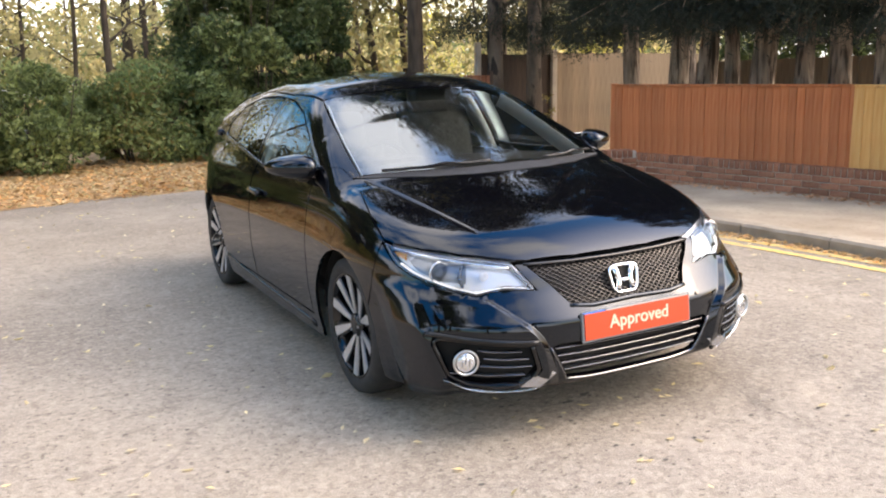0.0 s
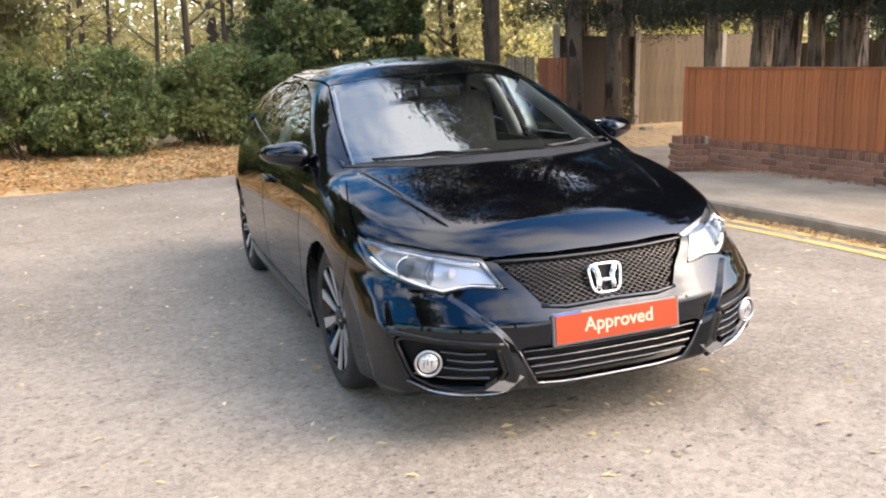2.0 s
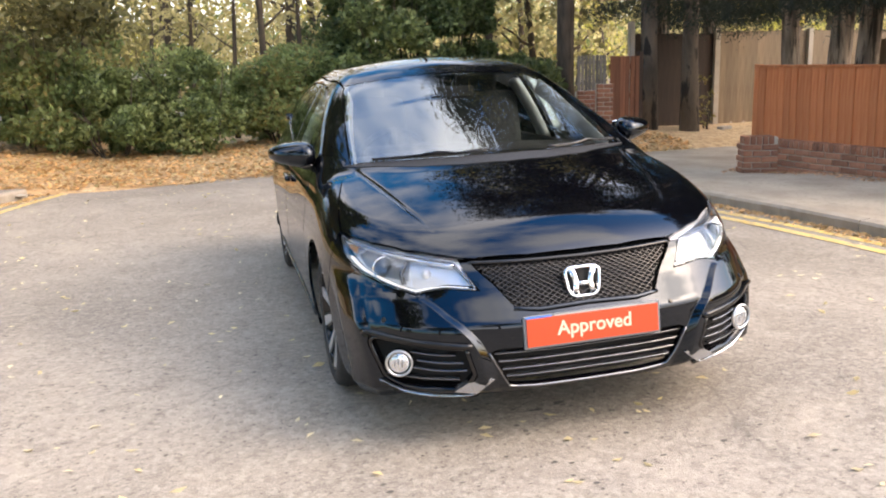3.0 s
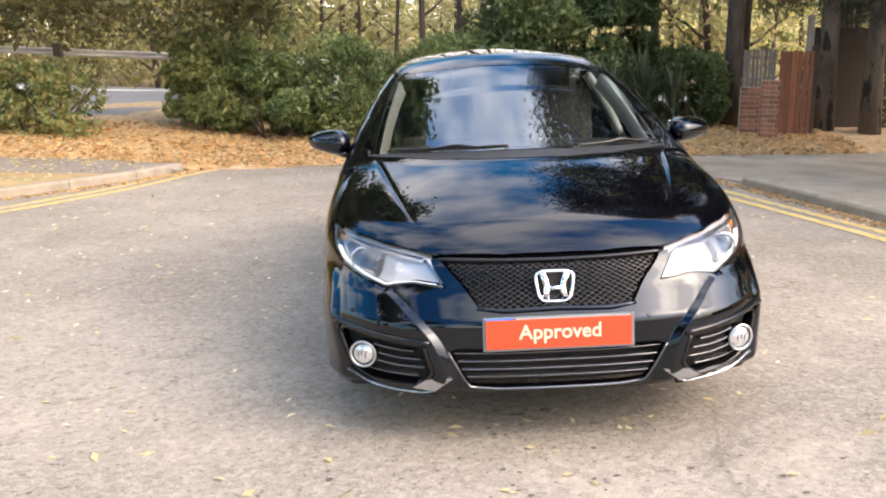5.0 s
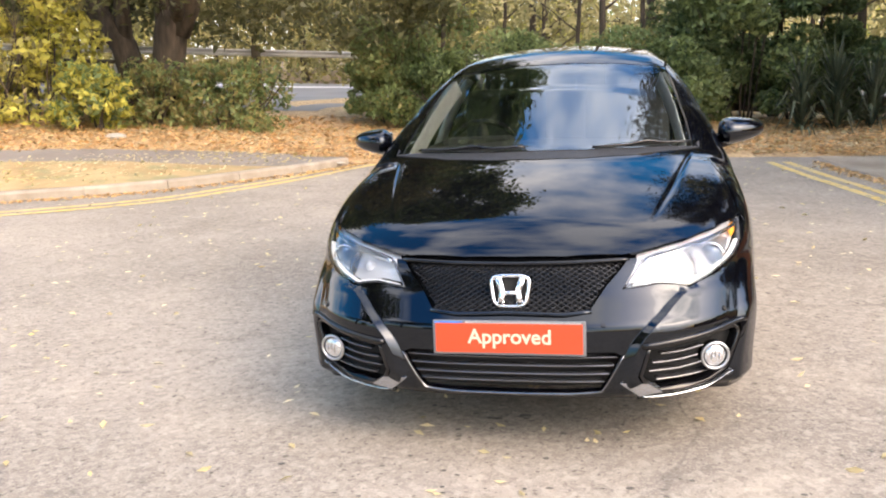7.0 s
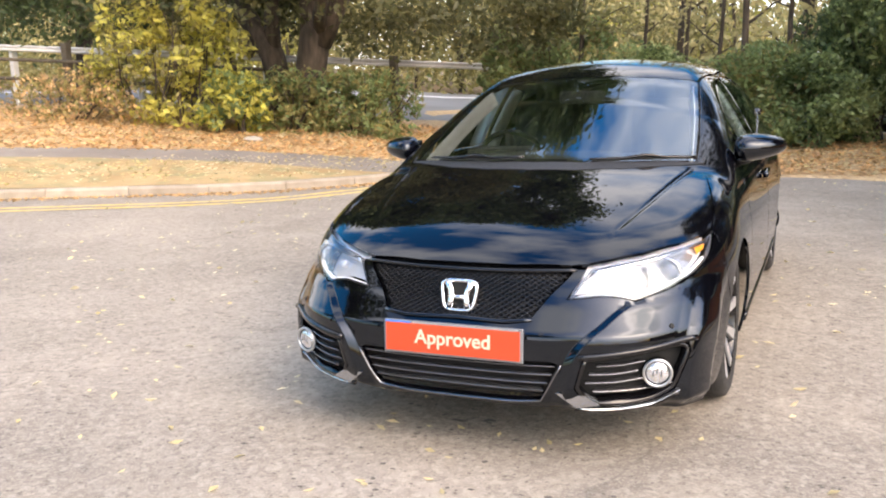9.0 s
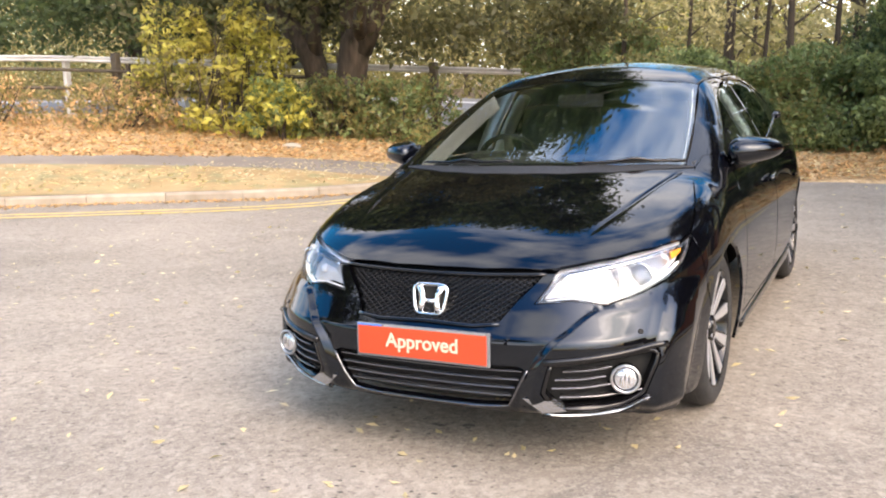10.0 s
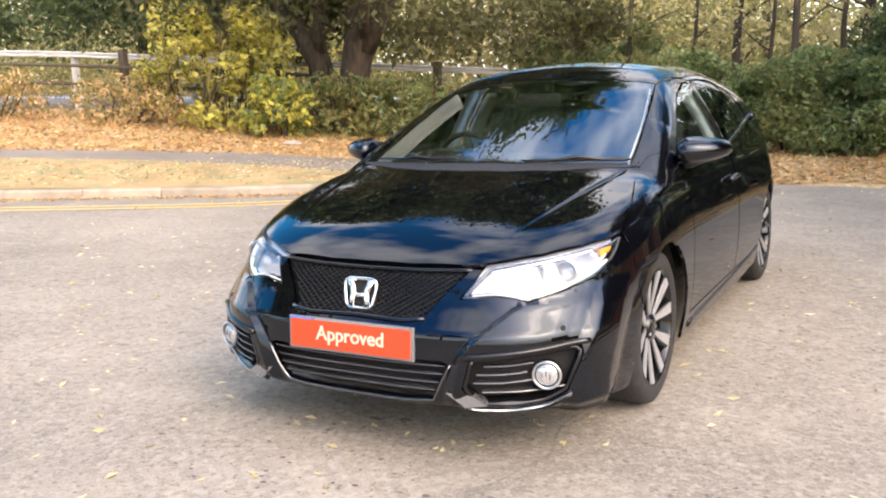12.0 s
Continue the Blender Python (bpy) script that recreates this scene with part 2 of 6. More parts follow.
M_KERB = material("concrete_kerb", (0.30, 0.25, 0.19), 0.9, other=(0.42, 0.355, 0.28), scale=6, fine=60, bump=0.35, per_piece=0.1)
M_YELLOW = material("worn_yellow_line", (0.70, 0.48, 0.14), 0.8, other=(0.62, 0.47, 0.22), scale=5, fine=60, bump=0.3,
                    spots=((0.30, 0.26, 0.19), 14.0, 0.52, 0.7))
M_LITTER = material("fallen_leaf_mat", (0.47, 0.30, 0.15), 0.9, other=(0.64, 0.46, 0.26), scale=7, detail=10, fine=40, bump=0.9,
                    spots=((0.22, 0.13, 0.065), 16.0, 0.52, 0.72))
M_GRASS = material("leaf_strewn_verge", (0.36, 0.235, 0.105), 0.9, other=(0.48, 0.35, 0.18), scale=2.2, detail=10, fine=60, bump=0.8,
                   spots=((0.27, 0.245, 0.12), 3.0, 0.5, 0.66))
M_SOIL = material("woodland_floor", (0.13, 0.085, 0.045), 0.95, other=(0.22, 0.145, 0.07), scale=0.9, detail=10, fine=30, bump=0.8)
M_FARROAD = material("far_carriageway", (0.19, 0.18, 0.17), 0.8, other=(0.25, 0.24, 0.225), scale=0.5, fine=50, bump=0.2)
M_WHITELINE = material("white_road_paint", (0.72, 0.70, 0.66), 0.7, other=(0.6, 0.58, 0.55), scale=2)
M_BRICK = material("red_brick", (0.25, 0.098, 0.055), 0.85, other=(0.37, 0.168, 0.10), scale=14, fine=70, bump=0.5, per_piece=0.28)
M_MORTAR = material("mortar", (0.52, 0.45, 0.37), 0.95, other=(0.42, 0.36, 0.295), scale=20, bump=0.4)
M_FENCE = material("russet_fence_board", (0.43, 0.118, 0.038), 0.75, other=(0.53, 0.19, 0.074), scale=3, fine=40, bump=0.35, per_piece=0.13,
                   stretch=(9, 9, 0.7))
M_FENCE_RED = material("red_brown_gate_board", (0.17, 0.062, 0.032), 0.75, other=(0.26, 0.10, 0.05), scale=3, fine=40, bump=0.35, per_piece=0.25, stretch=(9, 9, 0.7))
M_FENCE_NEW = material("new_orange_fence_board", (0.62, 0.30, 0.09), 0.75, other=(0.72, 0.41, 0.15), scale=3, fine=40, bump=0.35, per_piece=0.1,
                       stretch=(9, 9, 0.7))
M_FENCE_OLD = material("weathered_beige_board", (0.17, 0.12, 0.078), 0.85, other=(0.25, 0.185, 0.12), scale=3, fine=40, bump=0.35, per_piece=0.16,
                       stretch=(9, 9, 0.7))
M_FENCE_DARK = material("dark_brown_board", (0.030, 0.020, 0.015), 0.85, other=(0.055, 0.035, 0.024), scale=3, fine=40, bump=0.35, per_piece=0.2,
                        stretch=(9, 9, 0.7))
M_GREYSLAT = material("silvered_slat", (0.13, 0.11, 0.09), 0.85, other=(0.21, 0.185, 0.155), scale=3, fine=40, bump=0.3, per_piece=0.2, stretch=(9, 9, 0.7))
M_CONCRETE = material("concrete_post", (0.36, 0.31, 0.25), 0.9, other=(0.45, 0.40, 0.33), scale=5, fine=50, bump=0.3)
M_BARK = material("grey_brown_bark", (0.05, 0.036, 0.026), 0.95, other=(0.115, 0.085, 0.06), scale=5, fine=22, bump=1.0, stretch=(3, 3, 0.6))
M_BARK_MOTTLED = material("mottled_pale_bark", (0.06, 0.046, 0.036), 0.95, other=(0.19, 0.15, 0.115), scale=1.6, fine=22, bump=1.0, stretch=(2, 2, 0.8),
                          spots=((0.03, 0.024, 0.02), 3.2, 0.53, 0.62))
M_BARK_PALE = material("sunlit_conifer_bark", (0.11, 0.086, 0.066), 0.95, other=(0.34, 0.265, 0.20), scale=5, fine=22, bump=1.0, stretch=(3, 3, 0.4),
                       spots=((0.05, 0.036, 0.026), 6.0, 0.5, 0.62))
M_GALV = material("galvanised_steel", (0.74, 0.73, 0.70), 0.55, 0.15, other=(0.60, 0.59, 0.57), scale=4)
M_RAILWOOD = material("dark_rail_timber", (0.075, 0.06, 0.042), 0.9, other=(0.13, 0.105, 0.075), scale=6, fine=40, bump=0.4)


def leaf_material(name, a, b, vary=0.35):
    return material(name, a, 0.55, other=b, scale=0.9, per_piece=vary, through=0.45)


M_LEAF_DARK = leaf_material("dark_evergreen_leaf", (0.068, 0.105, 0.04), (0.145, 0.185, 0.07))
M_LEAF_GREEN = leaf_material("shrub_leaf", (0.145, 0.215, 0.08), (0.29, 0.335, 0.13))
M_LEAF_OLIVE = leaf_material("olive_autumn_leaf", (0.22, 0.20, 0.072), (0.38, 0.32, 0.125))
M_LEAF_YELLOW = leaf_material("yellow_autumn_leaf", (0.50, 0.47, 0.09), (0.68, 0.60, 0.16))
M_LEAF_WOOD = leaf_material("golden_wood_leaf", (0.52, 0.42, 0.17), (0.72, 0.61, 0.30))
M_LEAF_CONIFER = leaf_material("conifer_needle_spray", (0.028, 0.036, 0.025), (0.050, 0.060, 0.040))
M_LEAF_OAK = leaf_material("dull_oak_leaf", (0.085, 0.088, 0.035), (0.16, 0.15, 0.06))
M_LEAF_YUCCA = leaf_material("grey_green_yucca_blade", (0.06, 0.08, 0.045), (0.16, 0.18, 0.115), 0.45)
M_LEAF_FALLEN = leaf_material("fallen_leaf", (0.54, 0.32, 0.14), (0.72, 0.49, 0.25), 0.45)
M_LEAF_PALE = leaf_material("pale_fallen_leaf", (0.62, 0.50, 0.22), (0.72, 0.62, 0.42), 0.3)
M_LEAF_COPPER = leaf_material("copper_leaf", (0.46, 0.25, 0.14), (0.62, 0.38, 0.23))


# ---- mesh helpers ----
def mesh_of(name, verts, faces, mat, smooth=False):
    me = bpy.data.meshes.new(name)
    me.from_pydata([tuple(map(float, v)) for v in verts], [], [tuple(map(int, f)) for f in faces])
    if isinstance(mat, (list, tuple)):
        for m in mat:
            me.materials.append(m)
    else:
        me.materials.append(mat)
    if smooth:
        me.polygons.foreach_set("use_smooth", np.ones(len(me.polygons), bool))
    me.update()
    return me


def put(name, me, parent=None, label="", m=None):
    ob = new(name, me)
    if parent is not None:
        ob.parent = parent
    if m is not None:
        ob.matrix_basis = m
    if label:
        tagged(ob, label)
    return ob


def part(name, bm, mat, parent, label="", smooth=False, m=None):
    me = bpy.data.meshes.new(name)
    bm.to_mesh(me)
    bm.free()
    me.materials.append(mat)
    if smooth:
        me.polygons.foreach_set("use_smooth", np.ones(len(me.polygons), bool))
    return put(name, me, parent, label, m)


def thing(name, label, category, m=None, group="", kind=""):
    ob = new(name)
    ob.empty_display_size = 0.2
    if m is not None:
        ob.matrix_basis = m
    return tagged(ob, label, category, group, kind)


def box_bm(sx, sy, sz, at=(0, 0, 0), bevel=0.0, bm=None):
    """A box centred on at, its edges bevelled."""
    out = bm or bmesh.new()
    made = bmesh.ops.create_cube(out, size=1.0)["verts"]
    for v in made:
        v.co = Vector((v.co.x * sx + at[0], v.co.y * sy + at[1], v.co.z * sz + at[2]))
    if bevel:
        edges = {e for v in made for e in v.link_edges}
        bmesh.ops.bevel(out, geom=list(edges), offset=bevel, segments=2, affect="EDGES", profile=0.6)
    return out


def tube(points, radii, sides=8, caps=True):
    """Verts and faces of a round tube along points."""
    pts = np.array(points, float)
    radii = np.broadcast_to(np.array(radii, float), (len(pts),))
    tang = np.gradient(pts, axis=0)
    tang /= np.linalg.norm(tang, axis=1)[:, None] + 1e-9
    up = np.array([0, 0, 1.0]) if abs(tang[0][2]) < 0.9 else np.array([1.0, 0, 0])
    verts, faces = [], []
    for p, t, r in zip(pts, tang, radii):
        u = np.cross(up, t)
        u /= np.linalg.norm(u) + 1e-9
        v = np.cross(t, u)
        up = v if abs(t @ v) < 0.5 else up
        for k in range(sides):
            an = 2 * math.pi * k / sides
            verts.append(p + r * (math.cos(an) * u + math.sin(an) * v))
    for i in range(len(pts) - 1):
        for k in range(sides):
            a, b = i * sides + k, i * sides + (k + 1) % sides
            faces.append((a, b, b + sides, a + sides))
    if caps:
        faces.append(tuple(range(sides))[::-1])
        faces.append(tuple(range(len(verts) - sides, len(verts))))
    return verts, faces


def merged(pieces):
    verts, faces = [], []
    for v, f in pieces:
        k = len(verts)
        verts += [tuple(p) for p in v]
        faces += [tuple(i + k for i in q) for q in f]
    return verts, faces


def smooth_curve(xs, ys):
    """A monotone cubic through the knots."""
    xs, ys = np.array(xs, float), np.array(ys, float)
    d = np.diff(ys) / np.diff(xs)
    m = np.r_[d[0], np.where(d[:-1] * d[1:] > 0, 2 * d[:-1] * d[1:] / (d[:-1] + d[1:] + 1e-12), 0), d[-1]]

    def f(x):
        x = np.clip(x, xs[0], xs[-1])
        i = np.clip(np.searchsorted(xs, x) - 1, 0, len(xs) - 2)
        h = xs[i + 1] - xs[i]
        t = (x - xs[i]) / h
        return (ys[i] * (1 + 2 * t) * (1 - t) ** 2 + h * m[i] * t * (1 - t) ** 2
                + ys[i + 1] * t * t * (3 - 2 * t) + h * m[i + 1] * t * t * (t - 1))
    return f


def resample(line, step):
    """Points every step along a polyline."""
    line = np.array(line, float)
    seg = np.r_[0, np.cumsum(np.linalg.norm(np.diff(line, axis=0), axis=1))]
    n = max(2, int(round(seg[-1] / step)) + 1)
    s = np.linspace(0, seg[-1], n)
    return np.stack([np.interp(s, seg, line[:, k]) for k in range(line.shape[1])], 1)


def rounded(line, step):
    """A smooth path through a few plan points."""
    line = np.array(line, float)
    seg = np.r_[0, np.cumsum(np.linalg.norm(np.diff(line, axis=0), axis=1))]
    s = np.linspace(0, seg[-1], max(2, int(seg[-1] / step) + 1))
    return np.stack([smooth_curve(seg, line[:, k])(s) for k in range(line.shape[1])], 1)


def leaf_cloud(name, centres, size, mat, rng, parent=None, label="", flat=0.0, droop=0.0, broad=0.45):
    """One mesh of many small folded leaves at the given places."""
    c = np.array(centres, float)
    n = len(c)
    d = rng.normal(size=(n, 3))
    d[:, 2] = d[:, 2] * (1 - flat) - droop
    d /= np.linalg.norm(d, axis=1)[:, None]
    e = rng.normal(size=(n, 3))
    e[:, 2] *= 1 - flat
    e -= (e * d).sum(1)[:, None] * d
    e /= np.linalg.norm(e, axis=1)[:, None] + 1e-9
    nn = np.cross(d, e)
    s = size * rng.uniform(0.6, 1.4, (n, 1))
    v = np.stack([c - d * s, c + e * s * broad + nn * s * 0.15, c + d * s, c - e * s * broad + nn * s * 0.15], 1).reshape(-1, 3)
    me = bpy.data.meshes.new(name)
    me.vertices.add(4 * n)
    me.vertices.foreach_set("co", v.ravel())
    me.loops.add(6 * n)
    base = np.arange(n)[:, None] * 4
    me.loops.foreach_set("vertex_index", (base + np.array([0, 1, 2, 0, 2, 3])).ravel())
    me.polygons.add(2 * n)
    me.polygons.foreach_set("loop_start", np.arange(2 * n) * 3)
    me.update(calc_edges=True)
    me.materials.append(mat)
    return put(name, me, parent, label)


rng = np.random.default_rng(7)
LEAN = Matrix.Rotation(radians(2.0), 4, "Y")      # the place's plumb line against the cambered road


# ---- plan of the ground ----
def slope(x):
    x = np.asarray(x, float)
    near = np.where(x < -1.5, -0.03 * (x + 1.5), np.where(x > 1.0, -0.055 * (x - 1.0), 0.0))
    return np.where(x < -14, 0.375 - 0.035 * (x + 14), np.where(x > 8, -0.385 - 0.035 * (x - 8), near))


def ramp(v, a, b):
    t = np.clip((np.asarray(v, float) - a) / (b - a), 0, 1)
    return t * t * (3 - 2 * t)


KERB_L = rounded([(-24, -7.4), (-14, -0.48), (-9.65, 3.04), (-8.35, 3.98), (-7.25, 4.73), (-6.27, 5.37), (-5.32, 6.0), (-4.7, 6.7), (-4.2, 7.42), (-3.65, 8.3), (-3.4, 9.2)], 0.25)


def past_kerb(x, y):
    """Metres behind the left kerb, 0 on the road side of it."""
    x, y = np.broadcast_arrays(np.asarray(x, float), np.asarray(y, float))
    p = np.stack([x.ravel(), y.ravel()], 1)
    d = np.full(len(p), 9e9)
    for c in range(0, len(KERB_L), 24):
        d = np.minimum(d, ((p[:, None] - KERB_L[None, c:c + 24]) ** 2).sum(-1).min(1))
    behind = p[:, 1] > np.interp(p[:, 0], KERB_L[:, 0], KERB_L[:, 1])
    return (np.sqrt(d) * behind).reshape(x.shape)


def land(x, y):
    """The height of the ground behind kerbs."""
    x, y = np.asarray(x, float), np.asarray(y, float)
    w = ramp(-x, 2.6, 5.0)
    d = np.minimum(past_kerb(x, y), 6.0)
    rate = 0.072 + 0.010 * np.clip(-x - 8, 0, 4)
    return slope(x) + w * (0.05 * ramp(d, 0, .1) + rate * d) + (1 - w) * 0.14 * ramp(y, 9.2, 13.0)


def inside(pts, poly):
    x, y = pts[:, 0], pts[:, 1]
    res = np.zeros(len(pts), bool)
    p = np.array(poly, float)
    q = np.roll(p, -1, 0)
    for (ax, ay), (bx, by) in zip(p, q):
        cross = (ay > y) != (by > y)
        with np.errstate(divide="ignore", invalid="ignore"):
            res ^= cross & (x < (bx - ax) * (y - ay) / (by - ay + 1e-30) + ax)
    return res


def fill(poly, step, holes=(), stagger=True, lines=()):
    """Triangles over a plane polygon with holes: points, faces and the edge loops."""
    from mathutils.geometry import delaunay_2d_cdt
    loops = []
    for r in [poly, *holes]:
        r = np.array(r, float)
        closed = np.vstack([r, r[:1]])
        pts = []
        for a, b in zip(closed[:-1], closed[1:]):
            k = max(1, int(math.ceil(np.linalg.norm(b - a) / step)))
            pts += [a + (b - a) * j / k for j in range(k)]
        loops.append(np.array(pts))
    allb = np.vstack(loops)
    lo, hi = allb.min(0), allb.max(0)
    xs, ys = np.arange(lo[0] + step / 2, hi[0], step), np.arange(lo[1] + step / 2, hi[1], step * 0.87)
    gx, gy = np.meshgrid(xs, ys)
    if stagger:
        gx[1::2] += step / 2
    folds = []
    for r in lines:         # creases that the triangles must follow
        r = resample(r, step * 0.6)
        ok = inside(r, loops[0])
        for h in loops[1:]:
            ok &= ~inside(r, h)
        for i in np.where(ok)[0]:
            ok[i] = ((allb - r[i]) ** 2).sum(1).min() > (0.3 * step) ** 2
        folds.append((r, ok))
    g = np.stack([gx.ravel(), gy.ravel()], 1)
    keep = inside(g, loops[0])
    for r in loops[1:]:
        keep &= ~inside(g, r)
    g = g[keep]
    if len(g):
        near = np.full(len(g), 9e9)
        for c in range(0, len(allb), 64):
            near = np.minimum(near, ((g[:, None] - allb[None, c:c + 64]) ** 2).sum(-1).min(1))
        g = g[near > (0.55 * step) ** 2]
    fold_pts, fold_edges = [], []
    for r, ok in folds:
        for i in range(len(r)):
            if ok[i]:
                if i and ok[i - 1]:
                    fold_edges.append((len(allb) + len(fold_pts) - 1, len(allb) + len(fold_pts)))
                fold_pts.append(r[i])
    if fold_pts:
        fp = np.array(fold_pts)
        near = np.array([((fp - p) ** 2).sum(1).min() for p in g])
        g = g[near > (0.5 * step) ** 2]
        allb = np.vstack([allb, fp])
    edges, k = list(fold_edges), 0
    for r in loops:
        edges += [(k + i, k + (i + 1) % len(r)) for i in range(len(r))]
        k += len(r)
    co, _, tri, *_ = delaunay_2d_cdt([Vector(p) for p in np.vstack([allb, g])], edges, [], 0, 1e-6)
    co, tri = np.array([tuple(v) for v in co]), np.array([f for f in tri if len(f) == 3])
    mid = co[tri].mean(1)
    ok = inside(mid, loops[0])
    for r in loops[1:]:
        ok &= ~inside(mid, r)
    tri = tri[ok]
    a, b, c = (co[tri[:, i]] for i in range(3))
    flip = ((b - a)[:, 0] * (c - a)[:, 1] - (b - a)[:, 1] * (c - a)[:, 0]) < 0
    tri[flip] = tri[flip][:, ::-1]
    return co, tri


def region(name, poly, height, mat, step, label, category, wobble=0.0):
    co, tri = fill(poly, step)
    z = height(co[:, 0], co[:, 1])
    if wobble:
        z = z + wobble * np.array([noise.noise((x * 0.9, y * 0.9, 0.3)) + 0.5 * noise.noise((x * 3, y * 3, 1.3)) for x, y in co])
    ob = put(name, mesh_of(name, np.c_[co, z], tri, mat, True))
    return tagged(ob, label, category, kind="structure")


# the wide ground, dense near the place and coarse to the horizon
gx = np.r_[-1500, -500, -200, -90, -50, np.arange(-32, 20.1, 1.0), 32, 60, 120, 300, 700, 1500]
gy = np.r_[-1500, -500, -200, -80, -40, np.arange(-20, 40.1, 1.0), 60, 100, 200, 500, 1500]
GX, GY = np.meshgrid(gx, gy)
GZ = land(GX, GY) - 0.07
nx = len(gx)
gf = [(j * nx + i, j * nx + i + 1, (j + 1) * nx + i + 1, (j + 1) * nx + i) for j in range(len(gy) - 1) for i in range(nx - 1)]
tagged(put("ground", mesh_of("ground", np.c_[GX.ravel(), GY.ravel(), GZ.ravel()], gf, M_SOIL, True)),
       "brown woodland soil running out to the horizon", "ground", kind="structure")

KERB_R = rounded([(3.95, -16), (3.80, -4), (3.75, 0.5), (3.72, 2.3), (3.60, 3.7), (3.42, 4.8), (3.22, 6.1), (3.0, 7.1), (2.7, 8.3), (2.5, 9.6)], 0.25)
BACK = rounded([(-3.4, 9.25), (-2.4, 8.95), (-1.2, 9.4), (0.2, 9.25), (1.5, 9.3), (2.5, 9.6)], 0.25)

road_poly = np.vstack([KERB_R + (.14, 0), BACK[::-1][1:-1] + (0, 0.9), KERB_L[::-1] + (-.08, .08), [(-24, -16)]])
region("road", road_poly, lambda x, y: slope(x) + 0 * y, M_ROAD, 0.45, "worn grey-beige asphalt road with stones showing", "road")


def pave_rise(y):
    return 0.105 - 0.099 * ramp(y, 5.8, 7.4)


pave_poly = np.vstack([KERB_R + (0.12, 0), [(3.2, 10.4), (8.5, 12.0), (8.5, -16)]])
region("pavement", pave_poly, lambda x, y: slope(x) + pave_rise(y), M_PAVE, 0.4, "pale tarmac footway beside the garden wall", "pavement")


def offset(line, d):
    t = np.gradient(line, axis=0)
    t /= np.linalg.norm(t, axis=1)[:, None]
    return line + d * np.c_[-t[:, 1], t[:, 0]]


def left_height(x, y):
    return np.maximum(slope(x) + 0.10, land(x, y) + 0.05)


kerb_back = offset(KERB_L, 0.12)
far_kerb = KERB_L[KERB_L[:, 0] < -10.6]
path_front = np.vstack([offset(far_kerb, 2.5), rounded([(-11.3, 4.8), (-9.62, 5.94), (-8.84, 6.37), (-7.94, 6.79), (-6.7, 7.15), (-5.97, 7.36), (-5.25, 7.46), (-4.59, 7.58), (-3.92, 7.86)], 0.3)])
path_back = np.vstack([offset(far_kerb, 3.15), rounded([(-12.0, 4.95), (-10.17, 6.39), (-9.43, 6.92), (-8.56, 7.45), (-7.43, 7.98), (-6.5, 8.22), (-5.8, 8.46), (-5.0, 8.62), (-4.33, 8.84), (-3.58, 8.90)], 0.3)])
near = kerb_back[kerb_back[:, 1] < 7.86]
region("verge", np.vstack([near, path_front[::-1]]), left_height, M_GRASS, 0.3, "grass verge covered in yellow leaves behind the kerb", "verge", wobble=0.008)
region("footpath", np.vstack([path_front, kerb_back[kerb_back[:, 1] > 7.86], path_back[::-1]]), lambda x, y: left_height(x, y) - 0.006, M_PATH, 0.3, "narrow grey asphalt path behind the verge", "path")

litter_front = np.vstack([[(-28, -6.7)], path_back[path_back[:, 0] < -3.7] - (0, .04), rounded([(-3.5, 8.86), (-2.9, 8.70), (-2.4, 8.80), (-1.2, 9.3), (0.2, 9.15), (1.6, 9.2), (3, 9.6), (4.25, 10.0), (5.7, 10.5), (10, 11.4)], 0.3)])
wave = np.array([[0.0, 0.07 * noise.noise((x * 1.7, 0, 0)) + 0.05 * noise.noise((x * 6, 2, 0)) - .05] for x, _ in litter_front])
litter_edge = litter_front + wave
litter_poly = np.vstack([litter_edge, [(10, 15.5), (-28, 15.5)]])


def litter_height(x, y):
    x, y = np.asarray(x, float), np.asarray(y, float)
    left, right = ramp(-x, 3.1, 3.7), ramp(x, 2.3, 2.9)
    base = left_height(x, y) * left + np.maximum(land(x, y), slope(x)) * (1 - left - right) + np.maximum(slope(x) + pave_rise(y), land(x, y)) * right
    deep = y - np.interp(x, litter_edge[:, 0], litter_edge[:, 1])
    return base - 0.05 + 0.062 * ramp(deep, -0.02, 0.12) + 0.05 * ramp(deep, 0.1, 0.6)


region("leaf_bank", litter_poly, litter_height, M_LITTER, 0.3, "bank of orange-brown fallen leaves along the road end", "leaf litter", wobble=0.012)


edge = (KERB_R + (0.118, 0))[KERB_R[:, 1] > 6.8]
ev = [(x, y, float(slope(x)) + dz * float(pave_rise(y)) - .004) for x, y in edge for dz in (-.3, 1.0)]
tagged(put("pavement_edge", mesh_of("pavement_edge", ev, [(2 * i, 2 * i + 2, 2 * i + 3, 2 * i + 1) for i in range(len(edge) - 1)], M_PAVE)), "dropped edge of the pale footway at the drive", "pavement", kind="structure")


